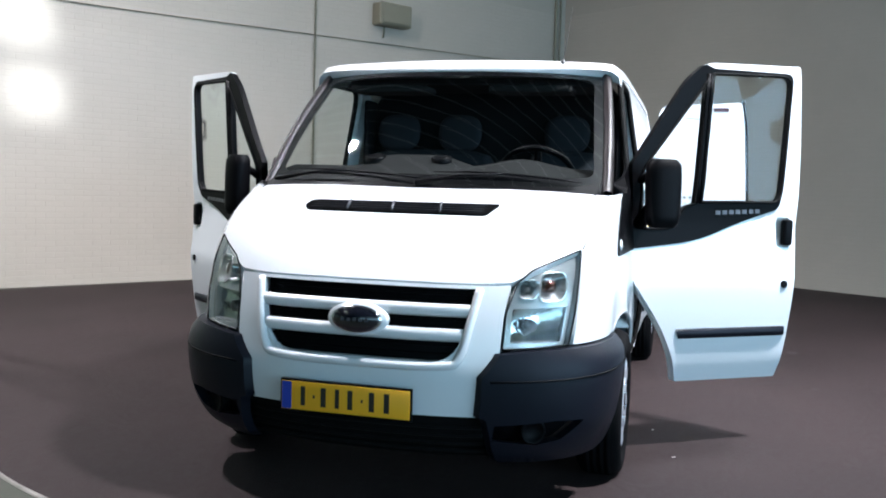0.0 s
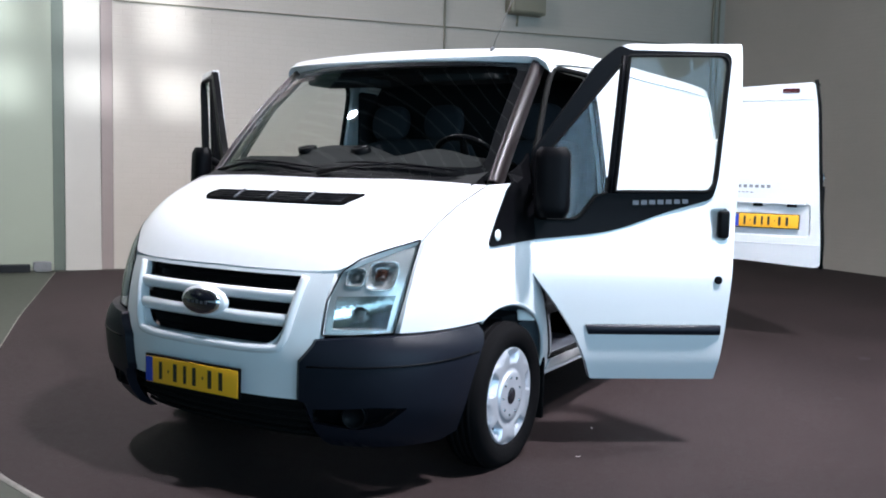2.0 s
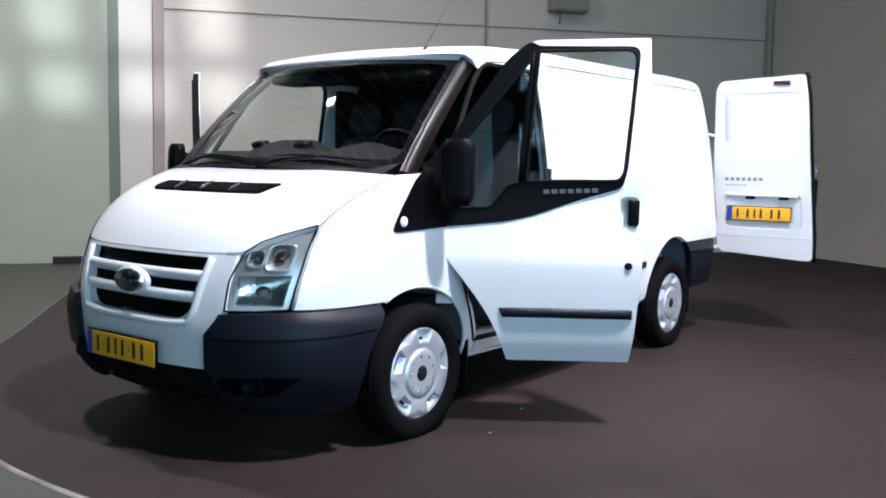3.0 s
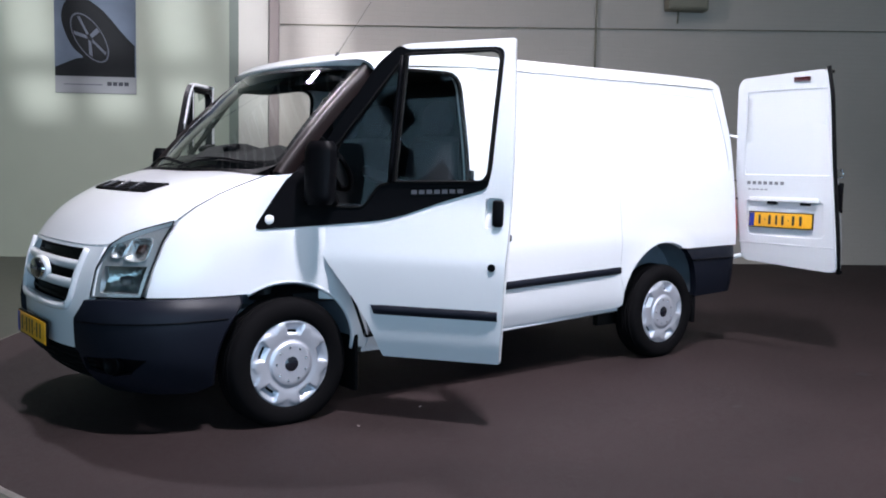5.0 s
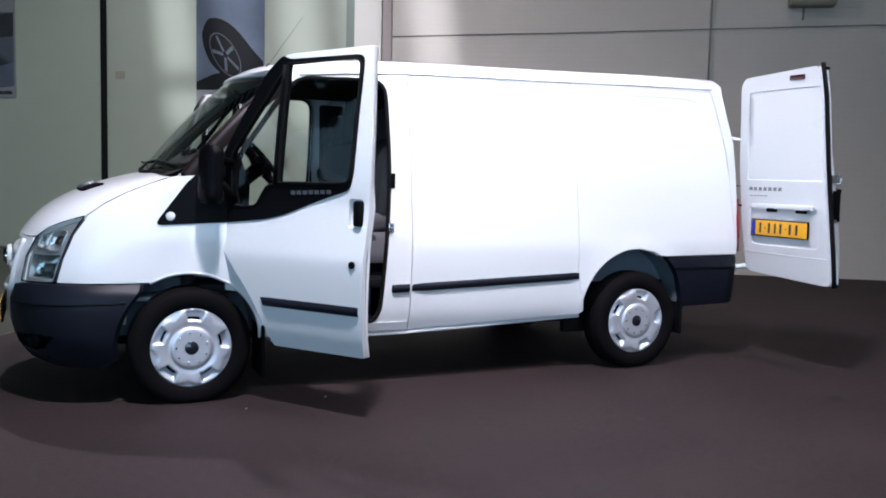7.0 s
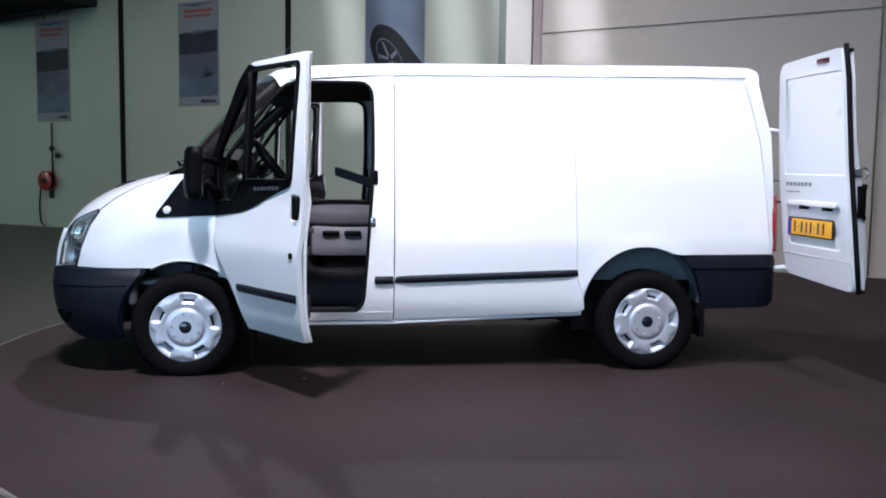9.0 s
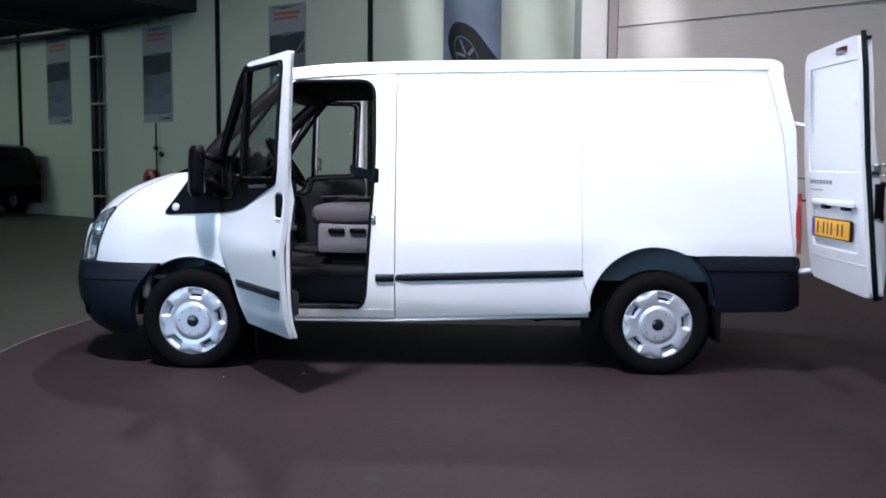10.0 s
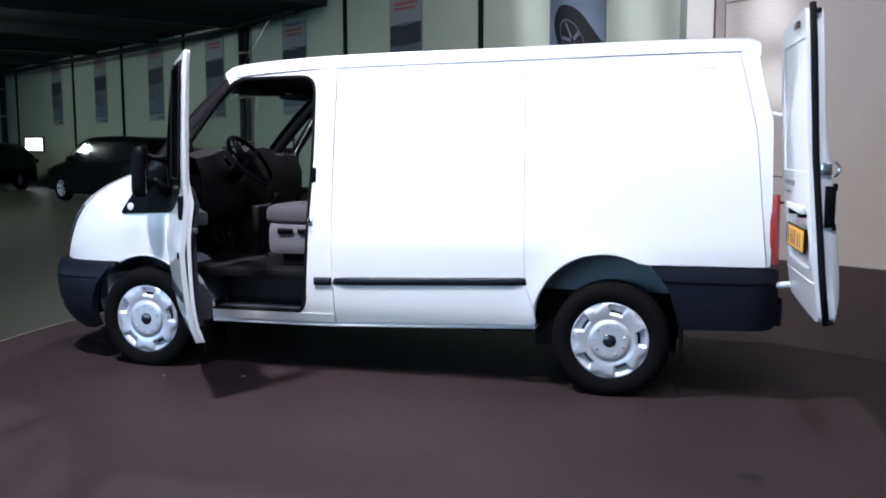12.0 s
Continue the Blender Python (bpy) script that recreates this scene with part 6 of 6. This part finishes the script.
def poster(u0, u1, z0, z1, kind):
    """A framed sheet on the wall; its picture is built up of flat inks."""
    p = wall_thing("poster", u0, u1, z0, z1, 0.004, 0.016, PAPER, label={"tyre": "tall poster picturing a car wheel on a dark road", "city": "narrow tall advertising poster in greys with red lettering bars"}[kind], category="poster", group="wall posters")
    w, h = u1 - u0, z1 - z0

    def ink(name, a0, a1, b0, b1, mat, d=0.0165):
        wall_thing(name, u0 + a0 * w, u0 + a1 * w, z0 + b0 * h, z0 + b1 * h, d - 0.0004, d, mat, p, bevel=0)

    if kind == "tyre":
        ink("picture", 0.0, 1.0, 0.125, 0.99, POSTER_SKY)
        shape = smooth_line([(0.0, 0.19), (0.26, 0.255), (0.345, 0.268), (0.215, 0.344), (0.108, 0.485), (0.09, 0.60), (0.19, 0.705), (0.39, 0.694), (0.60, 0.61), (0.82, 0.46), (0.985, 0.357)], 4)
        bm = sheet([(u0 + a * w, z0 + b * h) for a, b in [tuple(q) for q in shape] + [(0.985, 0.126), (0.0, 0.126)]], lambda u, z: lay(u, z, 0.0172), 0.2)
        part("tyre_and_road", bm, POSTER_BLACK, p)
        c = (0.43, 0.41)
        for ra, rb, mat, d in ((0.190, 0.335, POSTER_GREY, 0.0180), (0.178, 0.315, POSTER_BLACK, 0.0184)):
            bm = bmesh.new()
            pts = []
            for k in range(40):
                a = 2 * math.pi * k / 40
                x, y = ra * math.cos(a), rb * math.sin(a)
                pts.append(lay(u0 + (c[0] + x - 0.42 * y) * w, z0 + c[1] * h + 0.92 * y * w, d))
            bm.faces.new([bm.verts.new(q) for q in pts])
            part("rim", bm, mat, p)
        for k in range(5):
            a = 2 * math.pi * k / 5 + 0.4
            q = []
            for da, r in ((-0.5, 0.03), (-0.10, 0.168), (0.10, 0.168), (0.5, 0.03)):
                x, y = r * math.cos(a + da), 1.7 * r * math.sin(a + da)
                q.append(lay(u0 + (c[0] + x - 0.42 * y) * w, z0 + c[1] * h + 0.92 * y * w, 0.0192))
            bm = bmesh.new()
            bm.faces.new([bm.verts.new(v) for v in q])
            part("spoke", bm, POSTER_GREY, p)
        for k in range(4):
            ink("text_bar", 0.64 + 0.07 * k, 0.695 + 0.07 * k, 0.060, 0.088, POSTER_DARK)
        ink("text_bar", 0.11, 0.58, 0.062, 0.069, POSTER_GREY)
    else:
        ink("picture", 0.03, 0.97, 0.09, 0.98, POSTER_GREY)
        for j, (b0, b1, mat) in enumerate(((0.03, 0.10, PAPER), (0.08, 0.34, POSTER_SKY), (0.28, 0.56, POSTER_GREY), (0.50, 0.72, POSTER_DARK), (0.70, 0.98, PAPER))):
            bm = sheet([(u0 + 0.03 * w, z0 + b0 * h), (u0 + 0.5 * w, z0 + (b0 + 0.03 * math.sin(j * 2.1)) * h), (u0 + 0.97 * w, z0 + (b0 + 0.02) * h), (u0 + 0.97 * w, z0 + b1 * h), (u0 + 0.4 * w, z0 + (b1 - 0.03) * h), (u0 + 0.03 * w, z0 + b1 * h)], lambda u, z: lay(u, z, 0.0170 + 0.0004 * j), 0.3)
            part("picture_band", bm, mat, p)
        ink("text_bar", 0.15, 0.85, 0.895, 0.925, POSTER_RED, 0.0195)
        ink("text_bar", 0.15, 0.80, 0.85, 0.875, POSTER_RED, 0.0195)
        ink("text_bar", 0.55, 0.93, 0.03, 0.06, POSTER_DARK, 0.0170)
    return p


poster(-3.30, -2.23, 2.24, 4.05, "tyre")
for u in (-7.22, -10.92, -14.42, -17.70, -21.5, -25.2):
    poster(u, u + 0.93, 2.08 + (0.24 if u > -8 else 0), 4.02 + (0.12 if u > -8 else 0), "city")

# small label on the panel wall
wall_thing("wall_sign", -4.62, -4.46, 2.62, 2.74, 0.0, 0.012, BOXMAT, label="small grey sign on the panelled wall", category="sign")


def hose_reel(u, z):
    reel = thing("hose_reel", lay(u, z, 0.12), label="red fire hose reel hanging on the wall under a poster", category="hose reel")
    inv = Matrix.Translation(-lay(u, z, 0.12))

    def p(name, bm, mat, label=""):
        ob = part(name, bm, mat, reel, label)
        ob.matrix_parent_inverse = inv
    for d in (0.03, 0.16):
        p("drum", spin(bmesh.new(), [(0.0, 0.0), (0.185, 0.0), (0.195, 0.01), (0.185, 0.02), (0.0, 0.02)], lay(u, z, d), -OUT, 28), HOSE)
    bm = bmesh.new()
    for k in range(4):
        tube(bm, [lay(u, z, 0.065 + 0.028 * k) + ALONG * 0.145 * math.cos(a) + Vector((0, 0, 0.145 * math.sin(a))) for a in [2 * math.pi * j / 28 for j in range(29)]], 0.018, 6, False)
    p("hose", bm, SEAL)
    p("hub", spin(bmesh.new(), [(0.06, 0.0), (0.06, 0.21), (0.05, 0.22), (0.0, 0.22)], lay(u, z, 0.0), -OUT, 16), IRON)
    p("supply_pipe", tube(bmesh.new(), [lay(u + 0.1, z, 0.06), lay(u + 0.1, 2.05, 0.06)], 0.018, 8), IRON)
    p("valve", spin(bmesh.new(), [(0.05, 0.0), (0.05, 0.05), (0.0, 0.06)], lay(u + 0.12, 1.55, 0.06), -OUT, 12), IRON)
    p("valve", spin(bmesh.new(), [(0.05, 0.0), (0.05, 0.05), (0.0, 0.06)], lay(u + 0.28, 1.42, 0.06), -OUT, 12), IRON)
    p("tail", tube(bmesh.new(), smooth_line([lay(u - 0.2, z - 0.15, 0.1), lay(u - 0.27, 0.45, 0.08), lay(u - 0.25, 0.12, 0.08), lay(u - 0.1, 0.03, 0.12)], 5), 0.016, 6), SEAL)
    wall_thing("hose_bracket", u - 0.06, u + 0.06, z - 0.35, z + 0.1, 0.0, 0.03, IRON, reel).matrix_parent_inverse = inv


hose_reel(-10.57, 0.92)


# ---------------------------------------------------------------- parked cars far back in the hall
def parked_car(place, yaw, length, height, width, name, label, tail=False, lamp_on=False):
    """A dark parked car: lofted body, window band, wheels and lamps."""
    car = thing(name, place, label, "car", group="parked cars")
    car.rotation_euler = (0, 0, radians(yaw))
    L, H, Wd = length, height, width
    van_like = name == "parked_minivan"
    top = [(-L / 2, 0.55), (-L / 2 + 0.06, 0.80), (-L * 0.36, 0.98), (-L * 0.28, 1.04), (-L * 0.17, H - 0.12), (-L * 0.08, H - 0.02), (L * 0.10, H), (L * 0.36, H - 0.03), (L * 0.475 if van_like else L * 0.40, H - 0.10), (L / 2 - 0.03, 1.05 if van_like else 0.98), (L / 2, 0.7)]
    xs = [-L / 2 + L * i / 40 for i in range(41)]
    rows = []
    for x in xs:
        z = lerp(top, x)
        end = 1 - 0.16 * (abs(x) / (L / 2)) ** 6
        belt = 0.98
        row = []
        for t in (0.0, 0.12, 0.3, 0.55, 0.8, 0.92, 1.0):
            zz = 0.28 + (z - 0.28) * t
            w = Wd / 2 * end * (1 if zz < belt else 1 - 0.30 * ((zz - belt) / (H - belt + 0.01)) ** 1.3)
            if t == 1.0:
                w *= 0.86
            row.append((x, w, zz))
        rows.append([(a, -b, c) for a, b, c in row] + [(a, b, c) for a, b, c in reversed(row)])
    part("body", grid(bmesh.new(), rows), CARBLACK, car)
    for s in (-1, 1):
        win = rounded([(-L * 0.20, 1.02), (L * 0.40, 1.02), (L * 0.37, H - 0.14), (-L * 0.10, H - 0.13)], 0.05)
        part("side_window", sheet(win, lambda x, z: Vector((x, s * (Wd / 2 * (1 - 0.16 * (abs(x) / (L / 2)) ** 6) * (1 - 0.30 * max(0, (z - 0.98) / (H - 0.97)) ** 1.3) + 0.006), z)), 0.2, rim=0.004, rim_way=(0, -s, 0)), CARGLASS, car)
        for x in (-L * 0.31, L * 0.29):
            c = Vector((x, s * (Wd / 2 - 0.09), 0.33))
            w = part("wheel", spin(bmesh.new(), [(0.2, -0.09), (0.30, -0.10), (0.325, -0.05), (0.325, 0.06), (0.30, 0.098), (0.21, 0.09), (0.2, 0.05)], c, (0, s, 0), 28), RUBBER, car)
            bm = bmesh.new()
            for k in range(7):
                a = 2 * math.pi * k / 7
                tube(bm, [c + Vector((0.04 * math.cos(a), s * 0.075, 0.04 * math.sin(a))), c + Vector((0.20 * math.cos(a), s * 0.07, 0.20 * math.sin(a)))], [0.03, 0.018], 6)
            spin(bm, [(0.2, 0.05), (0.205, 0.085), (0.19, 0.085), (0.185, 0.05)], c, (0, s, 0), 24)
            part("rim", bm, RIM, w)
        part("head_lamp", pillow(bmesh.new(), (-L / 2 + 0.02, min(s * 0.5, s * 0.80) * Wd / 1.8, 0.66), (-L / 2 + 0.30, max(s * 0.5, s * 0.80) * Wd / 1.8, 0.82), 0.5, 4), REFLECT, car)
        part("tail_lamp", pillow(bmesh.new(), (L / 2 - 0.10, min(s * 0.79, s * 0.84) * Wd / 1.8, 0.86), (L / 2 - 0.02, max(s * 0.79, s * 0.84) * Wd / 1.8, 1.16 if van_like else 1.0), 0.4, 4), DARKRED, car)
        part("side_mirror", pillow(bmesh.new(), (-L * 0.20, min(s * 0.93, s * 1.08) * Wd / 1.9, 1.0), (-L * 0.16, max(s * 0.93, s * 1.08) * Wd / 1.9, 1.15), 0.5, 4), CARBLACK, car)
    ws = [(-0.36, 1.03), (0.36, 1.03), (0.31, H - 0.11), (-0.31, H - 0.11)]
    part("front_window", sheet([(a * Wd, b) for a, b in ws], lambda y, z: Vector((lerp([(1.0, -L * 0.292), (H - 0.12, -L * 0.176)], z) - 0.012, y, z)), 0.3), CARGLASS, car)
    part("sill", boxes(bmesh.new(), ((-L * 0.22, -Wd / 2 + 0.04, 0.20), (L * 0.2, Wd / 2 - 0.04, 0.32)), bevel=0.02), UNDER, car)
    return car


parked_car((-10.4, 14.2, 0.0), math.degrees(-THETA) + 10, 4.5, 1.64, 1.72, "parked_minivan", "black minivan parked by the panelled wall, tail lamps red")
for u, n, turned, L, H, Wd, label in ((-25.6, 5.0, 18, 4.4, 1.50, 1.75, "black estate car parked in the dark part of the hall"),
                                      (-29.8, 4.6, 22, 4.3, 1.46, 1.75, "black hatchback parked in the dark part of the hall"),
                                      (-34.2, 4.2, 20, 4.5, 1.50, 1.78, "black saloon car parked in the dark part of the hall")):
    q = hall(u, n)
    parked_car((q.x, q.y, 0.0), math.degrees(-THETA) + turned, L, H, Wd, "parked_car", label)


# ---------------------------------------------------------------- small things: litter, stains, a lit window far back
def litter(x, y, size, turn, label):
    """A crumpled scrap on the floor covering."""
    bm = bmesh.new()
    rng = random.Random(int(1000 * (x + 2 * y)))
    rows = []
    for i in range(4):
        rows.append([(x + size * ((i - 1.5) * math.cos(turn) - (j - 1) * 0.6 * math.sin(turn)) / 3, y + size * ((i - 1.5) * math.sin(turn) + (j - 1) * 0.6 * math.cos(turn)) / 3,
                      0.0075 + 0.25 * size * rng.random()) for j in range(3)])
    grid(bm, rows)
    part("litter", bm, PAPER_SCRAP, None, label, category="litter", group="scraps on the floor")


PAPER_SCRAP = material("scrap_paper", (0.6, 0.6, 0.58), 0.8, vary=0.1, scale=60)
for x, y, size, turn in ((0.731, -1.060, 0.022, 0.4), (0.255, -1.18, 0.020, 1.9)):
    litter(x, y, size, turn, "tiny white scrap of paper on the dark floor covering")

bm = pillow(bmesh.new(), (0, 0, 0), (0.20, 0.13, 0.12), 0.8, 6)
for v in bm.verts:
    v.co += Vector((0.012, 0.010, 0.010 * (v.co.z > 0.01))) * noise.noise(v.co * 28)
    v.co = hall(-1.22 + v.co.x, NORTH - 0.17 + v.co.y, max(0.0015, v.co.z))
part("plastic_bag", bm, PAPER, None, "small crumpled white bag on the floor by the wall", category="bag")

DAMP = material("dark_damp_patch", (0.010, 0.0085, 0.0085), 0.55, specular=0.2, vary=0.3, scale=30)
rng = random.Random(5)
for x, y, r in ((3.635, -2.056, 0.055), (2.2, -2.05, 0.03), (1.35, -2.9, 0.04), (0.1, -2.3, 0.03)):
    pts = [(x + r * (0.7 + 0.5 * rng.random()) * math.cos(a), y + 0.8 * r * (0.7 + 0.5 * rng.random()) * math.sin(a)) for a in [2 * math.pi * k / 11 for k in range(11)]]
    loop = [tuple(p) for p in smooth_line(pts, 3, True)]
    part("floor_stain", sheet(loop, lambda a, b: Vector((a, b, 0.0068)), 0.05), DAMP, None, "small dark stain on the worn floor covering", category="stain", group="floor stains", kind="structure")

DAYLIGHT = material("bright_window_glass", (0.86, 0.94, 1.0), 0.2, vary=0.03, scale=1.5, emit=2.6)
east_window = thing("window_east", hall(EAST - 0.02, -3.0, 4.6), label="high steel-framed window full of daylight in the brick wall", category="window", kind="structure")
inv = Matrix.Translation(-hall(EAST - 0.02, -3.0, 4.6))


def east_block(name, n0, n1, z0, z1, d0, d1, mat):
    bm = boxes(bmesh.new(), ((-d1, n0, z0), (-d0, n1, z1)), bevel=0)
    for v in bm.verts:
        v.co = hall(EAST + v.co.x, v.co.y, v.co.z)
    part(name, bm, mat, east_window).matrix_parent_inverse = inv


for z0, z1 in ((3.90, 4.15), (4.42, 4.80), (5.02, 6.20)):
    for k in range(3):
        n0 = -5.0 + 1.42 * k
        east_block("pane", n0 + 0.05, n0 + 1.37, z0, z1, 0.012, 0.018, DAYLIGHT)
for z0, z1 in ((3.80, 3.90), (4.15, 4.42), (4.80, 5.02), (6.20, 6.30)):
    east_block("window_rail", -5.05, -0.69, z0, z1, 0.0005, 0.04, IRON)
for k in range(4):
    for z0, z1 in ((3.90, 4.15), (4.42, 4.80), (5.02, 6.20)):
        east_block("window_bar", -5.05 + 1.42 * k, -4.95 + 1.42 * k, z0, z1, 0.0005, 0.035, IRON)

BRIGHT = material("lit_window", (0.95, 0.97, 1.0), 0.4, vary=0.02, emit=5.0)
w = wall_thing("far_window", -28.1, -26.2, 1.18, 1.72, 0.0, 0.05, IRON, label="low bright window in the far part of the hall wall", category="window", kind="structure")
for a, b in ((-28.02, -27.18), (-27.12, -26.28)):
    wall_thing("pane", a, b, 1.24, 1.66, 0.051, 0.056, BRIGHT, w, bevel=0)


# ---------------------------------------------------------------- painted bricks of the two pale walls
BRICK_L, BRICK_H, GAP = 0.214, 0.0655, 0.005


def brick_points(a, z, length):
    """The eight corners of one brick's proud face, along the wall, out of it and up."""
    a0, a1, z0, z1 = a + GAP / 2, a + length - GAP / 2, z + GAP / 2, z + BRICK_H - GAP / 2
    e = 0.0018
    return [(a0, 0.0, z0), (a1, 0.0, z0), (a1, 0.0, z1), (a0, 0.0, z1), (a0 + e, 0.0012, z0 + e), (a1 - e, 0.0012, z0 + e), (a1 - e, 0.0012, z1 - e), (a0 + e, 0.0012, z1 - e)]


BRICK_FACES = [(4, 5, 6, 7), (0, 1, 5, 4), (1, 2, 6, 5), (2, 3, 7, 6), (3, 0, 4, 7)]


def brick_mesh(name, spots, place):
    verts, faces = [], []
    for a, z, length in spots:
        k = len(verts)
        verts += [place(*q) for q in brick_points(a, z, length)]
        faces += [tuple(i + k for i in f) for f in BRICK_FACES]
    me = bpy.data.meshes.new(name)
    me.from_pydata(verts, [], faces)
    me.materials.append(BLOCK)
    return me


def courses(a0, a1, rows):
    for r in range(rows):
        a = a0 - (BRICK_L / 2 if r % 2 else 0)
        while a < a1:
            lo, hi = max(a, a0), min(a + BRICK_L, a1)
            if hi - lo > 0.03:
                yield r, lo, r * BRICK_H, hi - lo
            a += BRICK_L


on_north = lambda a, d, z: hall(a, NORTH + 0.004 - d, z)
on_east = lambda a, d, z: hall(EAST + 0.004 - d, a, z)
single, rest = [], []
for r, a, z, length in courses(-0.307, EAST, 66):
    (single if 1 <= r <= 16 and -0.1 < a < 3.9 and abs(length - BRICK_L) < 1e-6 and len(single) < 300 else rest).append((a, z, length))
me = brick_mesh("brick", [(0.0, 0.0, BRICK_L)], lambda a, d, z: ALONG * a - OUT * d + Vector((0, 0, z)))
for a, z, length in single:
    ob = new("brick", me)
    ob.location = hall(a, NORTH + 0.004, z)
    ob.parent = wall_north
ob = new("brickwork", brick_mesh("brickwork", rest, on_north))
ob.parent = wall_north
tagged(ob, kind="stuff")
ob = new("brickwork", brick_mesh("brickwork", [(a, z, l) for r, a, z, l in courses(-3.0, NORTH, 66)], lambda a, d, z: on_east(a, d, z)))
ob.parent = wall_east
tagged(ob, kind="stuff")
